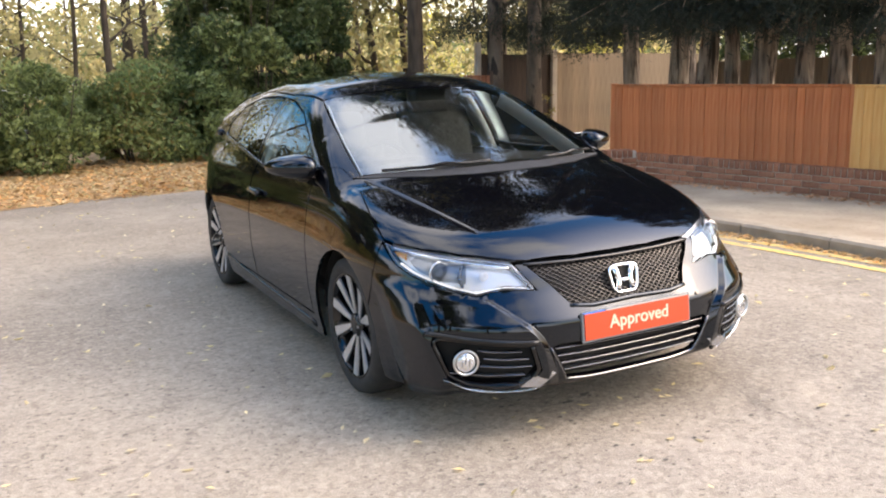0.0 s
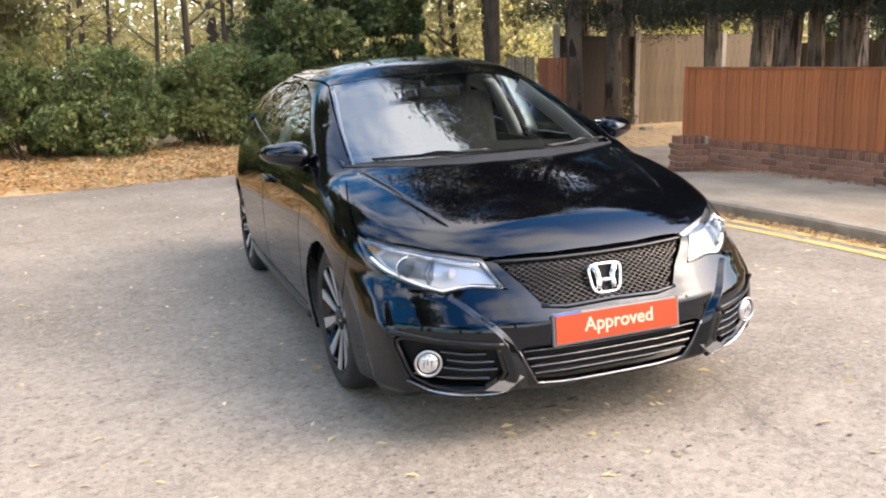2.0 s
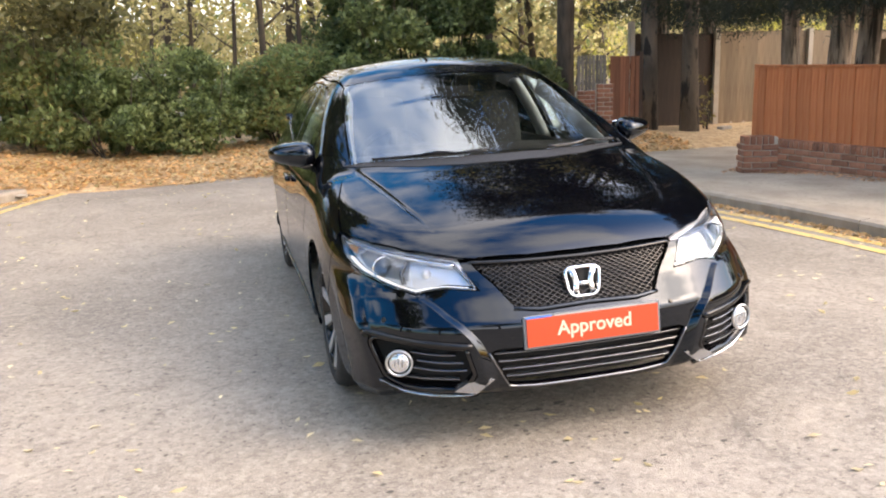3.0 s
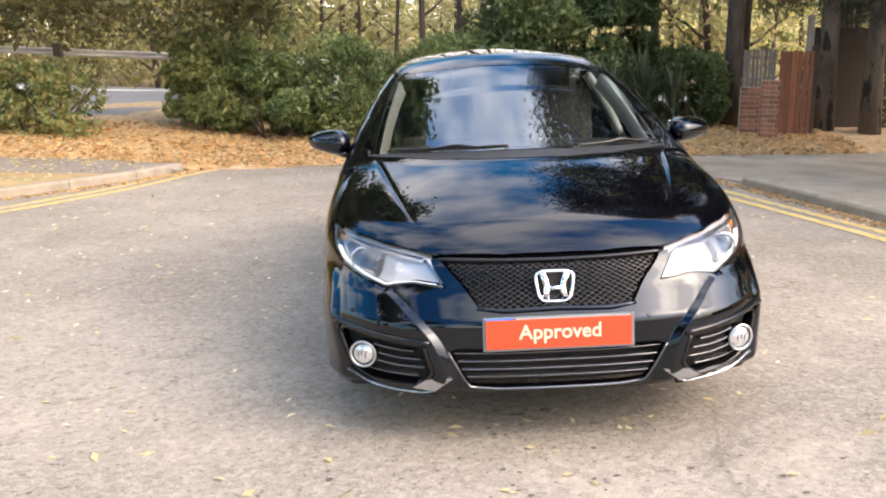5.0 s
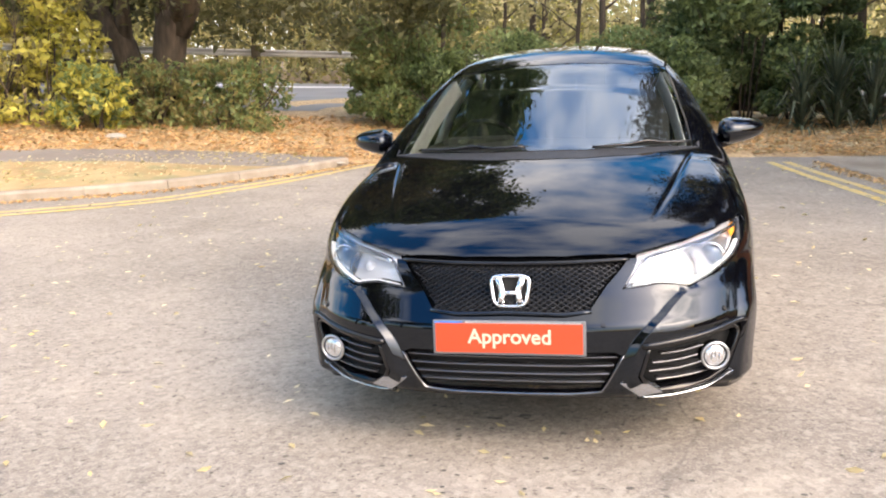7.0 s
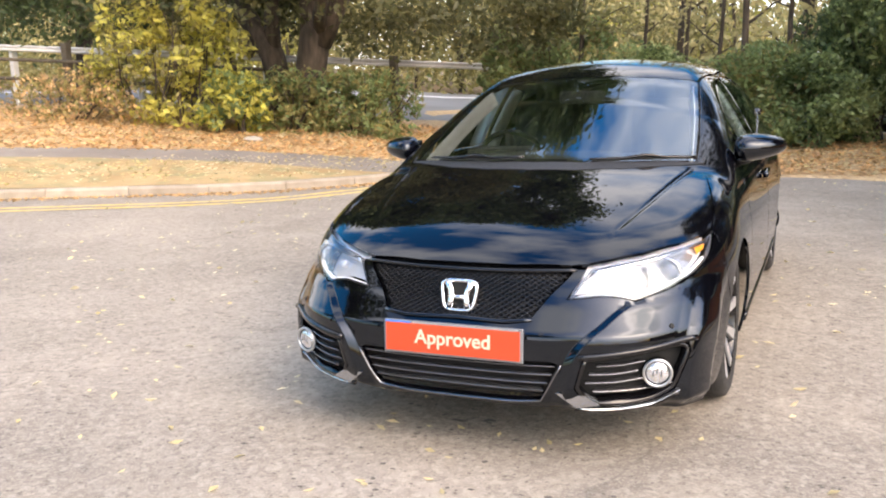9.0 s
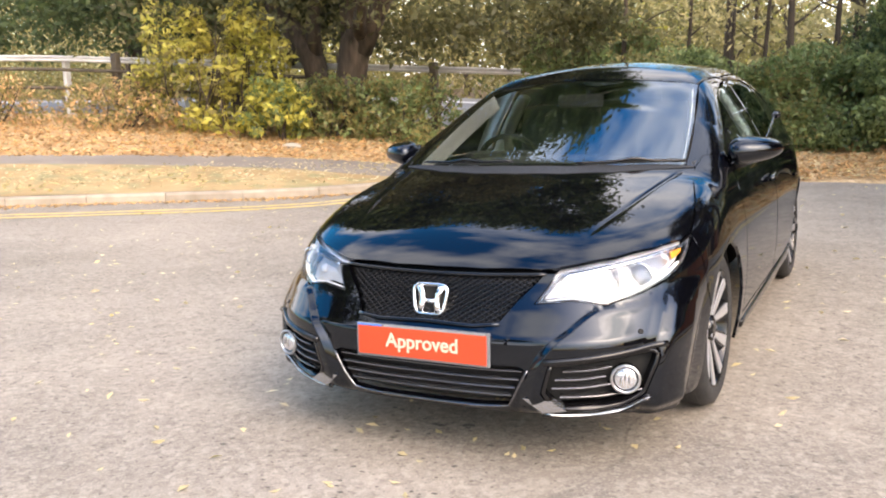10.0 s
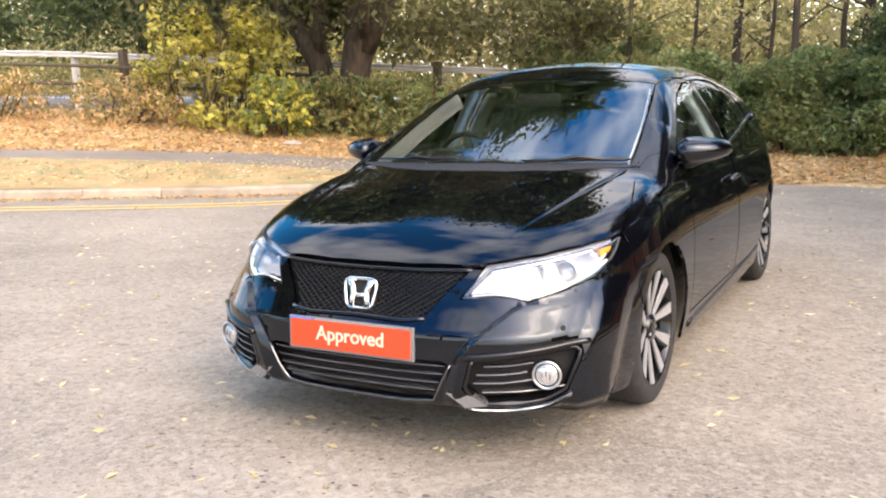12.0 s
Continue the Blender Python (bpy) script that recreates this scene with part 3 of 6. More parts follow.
def kerb_run(line, inward, rise, label, seg=0.915):
    """Kerb stones laid end to end along a line, as pieces of one kerb."""
    holder = thing("kerb", label, "kerb", kind="structure")
    pts = resample(line, 0.0915 * 5)
    pts = pts[::2] if len(pts) % 2 else pts[:-1:2]
    for a, b in zip(pts[:-1], pts[1:]):
        d = b - a
        n = np.array([-d[1], d[0]]) / np.linalg.norm(d) * inward
        u = d / np.linalg.norm(d)
        a2, b2 = a + u * 0.004, b - u * 0.004
        prof = [(0.0, -0.12), (0.0, rise - 0.022), (0.018, rise), (0.125, rise + 0.004), (0.125, -0.12)]
        v = []
        for p in (a2, b2):
            zz = float(slope(p[0]))
            r = rise(p[1]) if callable(rise) else rise
            for off, h in prof:
                q = p + n * off
                v.append((q[0], q[1], zz + h))
        f = [(i, i + 1, i + 6, i + 5) for i in range(4)] + [(4, 3, 2, 1, 0), (5, 6, 7, 8, 9)]
        me = mesh_of("kerb_stone", v, f, M_KERB)
        me.validate()
        bm = bmesh.new()
        bm.from_mesh(me)
        bmesh.ops.recalc_face_normals(bm, faces=bm.faces)
        bm.to_mesh(me)
        bm.free()
        put("kerb_stone", me, holder)
    return holder


kerb_run(KERB_R[(KERB_R[:, 1] > -6) & (KERB_R[:, 1] < 7.2)], -1, 0.105, "low concrete kerb edging the pale footway")
kerb_run(KERB_L[(KERB_L[:, 0] > -16)], 1, 0.10, "worn concrete kerb edging the leafy verge")


def yellow(line, d, label):
    v, f = [], []
    l0, l1 = offset(line, d - 0.055), offset(line, d + 0.055)
    for k, (a, b) in enumerate(zip(l0, l1)):
        v += [(*a, float(slope(a[0])) + 0.005), (*b, float(slope(b[0])) + 0.005)]
        if k:
            f.append((2 * k - 2, 2 * k - 1, 2 * k + 1, 2 * k))
    me = mesh_of("yellow_line", v, f, M_YELLOW)
    if me.polygons[0].normal.z < 0:
        me.flip_normals()
    tagged(put("yellow_line", me), label, "road marking", kind="structure")


YR = rounded([(3.52, -6), (3.44, 0.5), (3.38, 1.5), (3.30, 2.5), (3.16, 3.5), (2.95, 4.5), (2.68, 5.6), (2.45, 6.6), (2.20, 7.6), (1.95, 8.8)], 0.1)
YL = rounded([(-20, -4.9), (-13.0, -0.3), (-9.6, 2.25), (-7.7, 3.30), (-6.9, 3.77), (-6.1, 4.30), (-5.42, 4.76), (-4.86, 5.20), (-4.4, 5.70), (-4.08, 6.32), (-3.72, 7.08), (-3.36, 8.2), (-3.12, 8.85)], 0.1)
for d in (0.0, 0.22):
    yellow(YR, -d, "worn double yellow line painted beside the kerb")
    yellow(YL, d, "worn double yellow line painted beside the kerb")


# ---- the car: one implicit skin, cut into panels ----
def smax(a, b, k):
    h = np.maximum(k - np.abs(a - b), 0) / k
    return np.maximum(a, b) + h * h * k * 0.25


HALF = smooth_curve([.12, .2, .3, .45, .62, .76, .86, .93, 1.05], [.83, .860, .877, .887, .885, .866, .845, .812, .74])
NOSE = smooth_curve([.12, .18, .235, .30, .40, .455, .472, .484, .512, .585, .68, .745, .85, .98], [.13, .07, .022, .0, -.007, -.008, -.005, .003, .027, .085, .127, .19, .36, .7])
TAIL = smooth_curve([.12, .3, .55, .8, 1.0, 1.2], [4.16, 4.27, 4.30, 4.27, 4.22, 4.1])
HOOD = smooth_curve([-.05, .1, .2, .35, .6, .9, 1.1, 1.4, 3.0, 4.2], [.60, .685, .738, .80, .878, .950, .985, 1.0, 1.045, 1.10])
ROOF = smooth_curve([1.6, 1.85, 2.1, 2.4, 2.8, 3.4, 3.9, 4.2], [1.26, 1.355, 1.408, 1.432, 1.432, 1.385, 1.30, 1.20])
REAR = smooth_curve([.9, 1.05, 1.2, 1.35], [4.27, 4.2, 4.02, 3.72])
CREASE = smooth_curve([0.15, 0.30, 0.65, 1.0, 1.2], [0.42, 0.468, 0.562, 0.63, 0.67])
CHEEK = smooth_curve([.20, .28, .35, .40, .44, .48, .506, .536, .57, .60, .64, .70], [20.9, 21.3, 22.2, 23.2, 24.6, 26.9, 29.4, 32.0, 36.0, 46.0, 53.0, 60.0])
BEVEL = smooth_curve([.20, .30, .42, .50, .60], [1.2, 1.0, .6, .5, .5])      # half the bevel's breadth, in degrees
CORNER = smooth_curve([.12, .24, .34, .44, .53, .60, .66, .8], [45.6, 45.6, 46.4, 48.4, 51.5, 55.0, 58.0, 60.0])      # degrees round the nose
SHARP = smooth_curve([.12, .20, .25, .30, .40, .50, .58, .64, .8], [.045, .045, .036, .028, .024, .020, .012, .0, .0])
WHEEL_Y, WHEEL_Z, WHEEL_R = (0.967, 3.562), 0.312, 0.316


def lower(x, y, z):
    X = np.abs(x)
    f = np.clip((1.0 - y) / (1.0 - NOSE(z)), 0, None)
    r = np.clip((y - 3.4) / (TAIL(z) - 3.4), 0, None)
    a = HALF(z)
    for wy in WHEEL_Y:      # slight flare round the wheels
        a = a + 0.012 * np.exp(-((y - wy) / 0.34) ** 2) * np.exp(-((z - 0.5) / 0.22) ** 2)
    wall = (((X / a) ** 3 + f ** 3 + r ** 3) ** (1 / 3) - 1) * 0.86
    turn = np.degrees(np.arctan2(X, np.maximum(1.0 - y, 1e-3)))
    wall = wall - (0.024 - 0.006 * ramp(z, .42, .54)) * np.clip((turn - CHEEK(z)) / BEVEL(z) * .5 + .5, 0, 1) * ramp(z, .195, .235) * (1 - ramp(z, .55, .63)) * (1 - ramp(turn, 46, 64))
    ridge = np.interp(turn - CORNER(z), [-6, -3, -.6, 0, .6, 7, 13, 17], [0, .2, .84, .94, .97, 1.0, -.1, 0])     # blade-like corner before the wheel arch
    wall = wall - SHARP(z) * ridge
    edge = CREASE(y) - X
    top = HOOD(y) - 0.13 * X ** 2 - (0.007 * np.exp(-(edge / 0.010) ** 2) + 0.0015 * np.clip(edge / 0.012, -1, 1)) * ramp(y, 0.28, 0.95) * (1 - ramp(y, 1.15, 1.3))
    return smax(wall, (z - top) * 0.93, 0.10)


def cabin(x, y, z):
    X = np.abs(x)
    u = np.maximum(z - 0.92, -0.2)
    side = X - (0.818 - 0.42 * u - 0.35 * u * u - 0.03 * np.maximum(y - 2.6, 0) ** 2)
    screen = ((1.0 + (z - 0.985) * 2.35 + 0.55 * X ** 2) - y) * 0.385
    roof = (z - (ROOF(y) - 0.20 * X ** 2)) * 0.97
    back = (y - (REAR(z) - 0.25 * X ** 2)) * 0.75
    return smax(smax(smax(smax(side, roof, 0.09), screen, 0.045), back, 0.06), 0.86 - z, 0.02)


def skin(p, deep=0.0):
    x, y, z = p[..., 0], p[..., 1], p[..., 2]
    return -smax(-lower(x, y, z), -cabin(x, y, z), 0.02) + deep


def rays(kind, uv):
    """Start points and ways of the rays that lay a flat pattern on the skin."""
    u, v = uv[:, 0], uv[:, 1]
    o = np.zeros_like(u)
    if kind == "nose":                  # round the front, u in 60ths of a turn's degrees, v the height
        a = np.radians(u * 60)
        return np.stack([2 * np.sin(a), 1 - 2 * np.cos(a), v], 1), np.stack([-np.sin(a), np.cos(a), o], 1), 2.0
    if kind == "tail":
        a = np.radians(u * 60)
        return np.stack([2 * np.sin(a), 3.3 + 2 * np.cos(a), v], 1), np.stack([-np.sin(a), -np.cos(a), o], 1), 2.0
    if kind == "top":
        return np.stack([u, v, o + 2], 1), np.stack([o, o, o - 1], 1), 1.9
    if kind == "flank":                 # u along the car, v the turn about a line inside it
        a = np.radians(v * 60)
        return np.stack([.35 + 1.2 * np.cos(a), u, .55 + 1.2 * np.sin(a)], 1), np.stack([-np.cos(a), o, -np.sin(a)], 1), 1.2
    return np.stack([o + 1.5, u, v], 1), np.stack([o - 1, o, o], 1), 1.5      # side


def lay(kind, uv, deep=0.0):
    """Places and normals on the skin, or at that depth below it."""
    uv = np.atleast_2d(np.array(uv, float))
    start, way, far = rays(kind, uv)
    lo, hi = np.zeros(len(uv)), np.full(len(uv), far)
    found = np.zeros(len(uv), bool)
    for s in np.linspace(0, far, 120)[1:]:
        hit = (skin(start + way * s, deep) < 0) & ~found
        hi[hit], lo[hit] = s, s - far / 119
        found |= hit
    lo[~found] = hi[~found] = far * 0.6
    for _ in range(22):
        m = (lo + hi) / 2
        neg = skin(start + way * m[:, None], deep) < 0
        hi, lo = np.where(neg, m, hi), np.where(neg, lo, m)
    p = start + way * hi[:, None]
    e = 1e-3
    nrm = np.stack([skin(p + d) - skin(p - d) for d in np.eye(3) * e], 1)
    nrm /= np.linalg.norm(nrm, axis=1)[:, None] + 1e-12
    return p, nrm


def shrink(poly, d):
    p = np.array(poly, float)
    area = 0.5 * np.sum(p[:, 0] * np.roll(p[:, 1], -1) - np.roll(p[:, 0], -1) * p[:, 1])
    a, b = p - np.roll(p, 1, 0), np.roll(p, -1, 0) - p
    na, nb = np.c_[-a[:, 1], a[:, 0]], np.c_[-b[:, 1], b[:, 0]]
    na /= np.linalg.norm(na, axis=1)[:, None] + 1e-12
    nb /= np.linalg.norm(nb, axis=1)[:, None] + 1e-12
    m = na + nb
    m /= np.maximum((m * m).sum(1)[:, None] / 2, 0.35)
    return p + np.sign(area) * d * m


def twin(poly):
    """A half outline that starts and ends on the middle line, closed with its mirror image."""
    p = np.array(poly, float)
    return np.vstack([p, (p * (-1, 1))[::-1]])


def panel_mesh(name, kind, poly, mat, step=0.03, holes=(), lip=0.014, gap=0.0018, deep=0.0, flip=False, lines=()):
    co, tri = fill(shrink(poly, gap), step, [shrink(h, -gap) for h in holes], lines=lines)
    p, n = lay(kind, co, deep)
    if flip:
        p, n = p * (-1, 1, 1), n * (-1, 1, 1)
    a, b, c = (p[tri[:, i]] for i in range(3))
    turned = (np.cross(b - a, c - a) * n[tri].mean(1)).sum(1) < 0
    tri = tri.copy()
    tri[turned] = tri[turned][:, ::-1]
    verts, normals, faces = list(p), list(n), [tuple(t) for t in tri]
    if lip:
        count = {}
        for t in tri:
            for i in range(3):
                e = (int(t[i]), int(t[(i + 1) % 3]))
                count[tuple(sorted(e))] = count.get(tuple(sorted(e)), []) + [e]
        for es in count.values():
            if len(es) == 1:
                i, j = es[0]
                k = len(verts)
                out = np.cross(p[j] - p[i], n[i])
                out /= np.linalg.norm(out) + 1e-9
                verts += [p[i], p[j], p[j] - n[j] * lip, p[i] - n[i] * lip]
                normals += [out] * 4
                faces.append((k + 1, k, k + 3, k + 2))
    me = mesh_of(name, verts, faces, mat, True)
    me.normals_split_custom_set_from_vertices([tuple(v) for v in normals])
    return me


def strip(kind, line, width, low, high, step=0.03, flip=False, deep=0.0):
    """Verts and faces of a bevelled bar that follows a line on the skin."""
    uv = resample(line, step)
    p, n = lay(kind, uv, deep)
    if flip:
        p, n = p * (-1, 1, 1), n * (-1, 1, 1)
    t = np.gradient(p, axis=0)
    t /= np.linalg.norm(t, axis=1)[:, None] + 1e-9
    s = np.cross(t, n)
    s /= np.linalg.norm(s, axis=1)[:, None] + 1e-9
    b = min(width, high - low) * 0.25
    w = width / 2
    prof = [(-w, low), (-w, high - b), (-w + b, high), (w - b, high), (w, high - b), (w, low)]
    verts, faces, m = [], [], len(prof)
    for i in range(len(p)):
        verts += [p[i] + s[i] * a + n[i] * h for a, h in prof]
        if i:
            faces += [((i - 1) * m + k, (i - 1) * m + (k + 1) % m, i * m + (k + 1) % m, i * m + k) for k in range(m)]
    faces += [tuple(range(m))[::-1], tuple(range(len(verts) - m, len(verts)))]
    return verts, faces


def fixed(name, verts, faces, mat, smooth=False):
    me = mesh_of(name, verts, faces, mat, smooth)
    bm = bmesh.new()
    bm.from_mesh(me)
    bmesh.ops.recalc_face_normals(bm, faces=bm.faces)
    bm.to_mesh(me)
    bm.free()
    return me


car = thing("car", "glossy black five-door hatchback parked on the asphalt", "car")


def both(name, make, parent=None, label=""):
    """A part for each side of the car: make(flip) gives the mesh."""
    return [put(name, make(f), parent or car, label) for f in (False, True)]


def N(*pts):        # degrees round the nose and heights
    return np.array([(a / 60, z) for a, z in pts], float)


def arc(cy, cz, r, a0, a1, k=18):
    return [(cy + r * math.cos(radians(a)), cz + r * math.sin(radians(a))) for a in np.linspace(a0, a1, k)]


# outlines round the nose
GRILLE = N((0, .512), (11, .506), (15.6, .516), (20.5, .60), (26.0, .676), (24, .682), (12, .684), (0, .684))
LOWER_GRILLE = N((0, .236), (12, .236), (17.8, .242), (21.2, .375), (20, .386), (0, .386))
LAMP = N((23.6, .585), (26, .588), (31, .596), (34.5, .588), (37.0, .577), (44, .602), (52, .640), (58, .682), (64.0, .757),
         (60, .746), (52, .734), (42, .716), (34, .701), (29.6, .688), (26.8, .645))
FOG = N((25.5, .408), (24.0, .30), (26.5, .232), (33, .222), (39.5, .238), (43.2, .272), (44.4, .33), (46.2, .405), (46.0, .430), (43.5, .435), (36, .425))
hood_edge_uv = np.vstack([N((0, .687), (12, .688), (25.5, .689)), N((29.0, .694), (34, .706), (42, .721), (52, .739), (60, .751), (64.3, .763))])
hood_edge = lay("nose", hood_edge_uv)[0]
HOOD_BACK = [(.735, 1.02), (.705, 1.19), (.60, 1.115), (.40, .985), (.2, .915), (0, .895)]
hood_half = np.vstack([[(0, hood_edge[0][1])], hood_edge[1:, :2], [(.790, .78)], HOOD_BACK])
yy = np.linspace(.26, 1.16, 30)
hood_folds = [np.c_[sx * (CREASE(yy) + d), yy] for sx in (1, -1) for d in (-.021, -.014, -.007, 0, .007, .014, .021)]
put("hood", panel_mesh("hood", "top", twin(hood_half), M_PAINT, 0.017, lines=hood_folds), car, "glossy black bonnet with two creases")

lamp_low = N((64.2, .750), (58, .682), (52, .640), (44, .602), (37.0, .577), (34.5, .588), (31, .596), (26, .588), (23.6, .585), (26.6, .640), (28.6, .680))
grille_side = N((26.2, .679), (20.5, .60), (15.6, .516), (11, .506), (0, .512))
bumper_half = np.vstack([N((0, .205), (14, .203), (22, .205), (26, .196), (40, .185), (55, .175), (62, .170), (65.6, .172), (65.8, .25), (65.9, .312), (66.3, .40),
                           (68.2, .48), (66.4, .60), (64.8, .70)), lamp_low, grille_side])
zz = np.linspace(.212, .565, 30)
bumper_folds = [np.c_[sx * (CHEEK(zz) + k * BEVEL(zz)) / 60, zz] for sx in (1, -1) for k in (-1.3, -.75, .75, 1.3)]
bumper_folds += [np.c_[sx * (CORNER(zz) + d) / 60, zz] for sx in (1, -1) for d in (-.6, 0, .6)]
put("front_bumper", panel_mesh("front_bumper", "nose", twin(bumper_half), M_PAINT, 0.014, [twin(LOWER_GRILLE), FOG, FOG * (-1, 1)], lines=bumper_folds), car,
    "glossy black front bumper with sculpted corners")


def on_flank(p):
    p = np.atleast_2d(p)
    return np.c_[p[:, 1], np.degrees(np.arctan2(p[:, 2] - .55, np.abs(p[:, 0]) - .35)) / 60]


def S(*pts):        # side points (along, height)
    return on_flank(lay("side", pts)[0])


def T(*pts):        # plan points (across, along)
    return on_flank(lay("top", pts)[0])


AR = 0.356
f_arch = arc(WHEEL_Y[0], WHEEL_Z, AR, -14, 151)
r_arch = arc(WHEEL_Y[1], WHEEL_Z, AR, -14, 155)
BELT = [(1.44, .955), (1.9, .940), (2.34, .938), (2.46, .950), (2.9, 1.000), (3.46, 1.050)]
fender = np.vstack([S(*f_arch), on_flank(lay("nose", N((68.2, .48), (66.4, .60), (64.8, .70), (64.3, .763)))[0])[1:],
                    T((.790, .78), (.735, 1.02), (.705, 1.19), (.715, 1.30)), S((1.44, .962), (1.445, .80), (1.43, .5), (1.40, .21), (1.32, .20))])
both("fender", lambda f: panel_mesh("fender", "flank", fender, M_PAINT, 0.026, flip=f), label="glossy black front wing")
door_f = np.vstack([S((1.41, .285), (1.435, .5), (1.45, .80), (1.447, .953)), S(*BELT[1:3]), S((2.46, .945), (2.50, .8), (2.48, .5), (2.43, .285))])
door_r = np.vstack([S((2.44, .285), (2.49, .5), (2.51, .8), (2.47, .945)), S(*BELT[4:]), S((3.41, .95), (3.285, .70)), S(*[q for q in r_arch[::-1] if q[0] < 3.3 and q[1] < .52]), S((3.19, .285))])
doors = []
for nm, poly in (("front_door", door_f), ("rear_door", door_r)):
    doors.append(both(nm, lambda f: panel_mesh(nm, "flank", poly, M_PAINT, 0.035, flip=f), label="glossy black door"))
sill = S((1.335, .27), (1.4, .278), (2.4, .278), (3.19, .278), (3.19, .165), (2.4, .16), (1.4, .165), (1.33, .175))
both("sill_blade", lambda f: fixed("sill_blade", *strip("side", [(1.42, .222), (2.2, .236), (2.9, .262), (3.14, .285)], .034, -.01, .007, .05, f), M_GLOSS, True), label="gloss black side skirt")
both("sill", lambda f: panel_mesh("sill", "flank", sill, M_PAINT, 0.05, flip=f), label="black side sill")
quarter = np.vstack([S(*r_arch[::-1]), S((3.23, .47), (3.29, .70), (3.416, .95), (3.468, 1.048), (3.525, 1.065), (3.535, 1.14), (3.31, 1.257), (3.0, 1.307)),
                     T((.55, 3.0), (.53, 3.4), (.51, 3.62), (.56, 3.86)), S((4.02, 1.03), (4.0, .8), (3.99, .6), (3.97, .25))])
quarter = np.vstack([quarter[len(r_arch):], quarter[:len(r_arch)]])
both("rear_quarter", lambda f: panel_mesh("rear_quarter", "flank", quarter, M_PAINT, 0.035, flip=f), label="glossy black rear quarter panel")
rear_half = N((0, .2), (30, .2), (52, .22), (50, .6), (49, .85), (46, 1.02), (20, 1.03), (0, 1.03))
put("rear_bumper", panel_mesh("rear_bumper", "tail", twin(rear_half), M_PAINT, 0.06), car, "glossy black tail panel")
WIN_TOP = [(1.58, 1.040), (1.79, 1.143), (2.02, 1.238), (2.27, 1.293), (2.6, 1.318), (3.0, 1.304), (3.31, 1.250), (3.52, 1.14)]
SCREEN = [(0, .985), (.2, 1.0), (.42, 1.07), (.665, 1.190), (.626, 1.55), (.564, 1.938), (.45, 1.898), (.25, 1.862), (0, 1.848)]
ROOF_HALF = [(0, 1.853), (.25, 1.867), (.45, 1.903), (.560, 1.943), (.578, 2.4), (.55, 3.0), (.53, 3.4), (.51, 3.62), (.3, 3.70), (0, 3.72)]
put("windscreen", panel_mesh("windscreen", "top", twin(SCREEN), M_WINDSCREEN, 0.05, lip=0.0), car, "tinted windscreen with sky-blue gloss, reflecting clouds and branches").visible_shadow = False
put("roof", panel_mesh("roof", "top", twin(ROOF_HALF), M_PAINT, 0.04), car, "glossy black roof")
put("tailgate", panel_mesh("tailgate", "top", twin([(0, 3.725), (.3, 3.705), (.51, 3.625), (.56, 3.87), (.50, 4.05), (0, 4.18)]), M_PRIVACY, 0.06), car, "dark glass tailgate")
put("cowl", panel_mesh("cowl", "top", twin([(0, .90), (.2, .92), (.40, .99), (.60, 1.12), (.70, 1.195), (.70, 1.26), (.669, 1.190), (.42, 1.068), (.2, .998), (0, .983)]), M_TRIM, 0.04), car,
    "matt black plastic scuttle below the windscreen")
pillar = np.vstack([T((.705, 1.20), (.667, 1.192), (.628, 1.55), (.567, 1.930), (.583, 2.4), (.555, 3.0)), S((3.0, 1.309)), S(*WIN_TOP[:5][::-1]), S((1.47, .965), (1.44, .965)), T((.715, 1.30))])
both("roof_pillar", lambda f: panel_mesh("roof_pillar", "flank", pillar, M_PAINT, 0.03, flip=f), label="glossy black windscreen pillar and roof rail")
glass_f = [(1.70, .960), (1.9, .950), (2.34, .948), (2.45, .960), (2.43, 1.302), (2.27, 1.287), (2.02, 1.232), (1.79, 1.137), (1.70, 1.095)]
glass_q = [(1.48, .968), (1.66, .958), (1.67, 1.075), (1.58, 1.034)]
glass_r = [(2.53, .970), (2.9, 1.010), (3.13, 1.032), (3.13, 1.275), (3.0, 1.298), (2.6, 1.308), (2.51, 1.303)]
glass_b = [(3.16, 1.035), (3.44, 1.060), (3.50, 1.078), (3.503, 1.138), (3.31, 1.242), (3.16, 1.270)]
for nm, poly, mt in (("door_window", glass_f, M_SIDEGLASS), ("corner_window", glass_q, M_SIDEGLASS), ("rear_window", glass_r, M_PRIVACY), ("quarter_window", glass_b, M_GLOSS)):
    for o in both(nm, lambda f: panel_mesh(nm, "side", poly, mt, 0.05, flip=f, lip=0.0)):
        o.visible_shadow = False
frame_poly = [(1.45, .958), (1.9, .942), (2.34, .940), (2.46, .952), (2.9, 1.002), (3.46, 1.052), (3.52, 1.07), *WIN_TOP[::-1]]
both("window_frame", lambda f: panel_mesh("window_frame", "side", frame_poly, M_GLOSS, 0.03, [shrink(g, -.004) for g in (glass_f, glass_q, glass_r, glass_b)], flip=f, deep=0.003, lip=0.0), label="gloss black window surround")
both("waist_trim", lambda f: fixed("waist_trim", *strip("side", [(1.5, .955), (1.9, .940), (2.34, .938), (2.46, .950), (2.9, 1.000), (3.46, 1.050), (3.54, 1.066)], .018, -.004, .006, flip=f), M_DARKCHROME), label="thin dark chrome window trim")

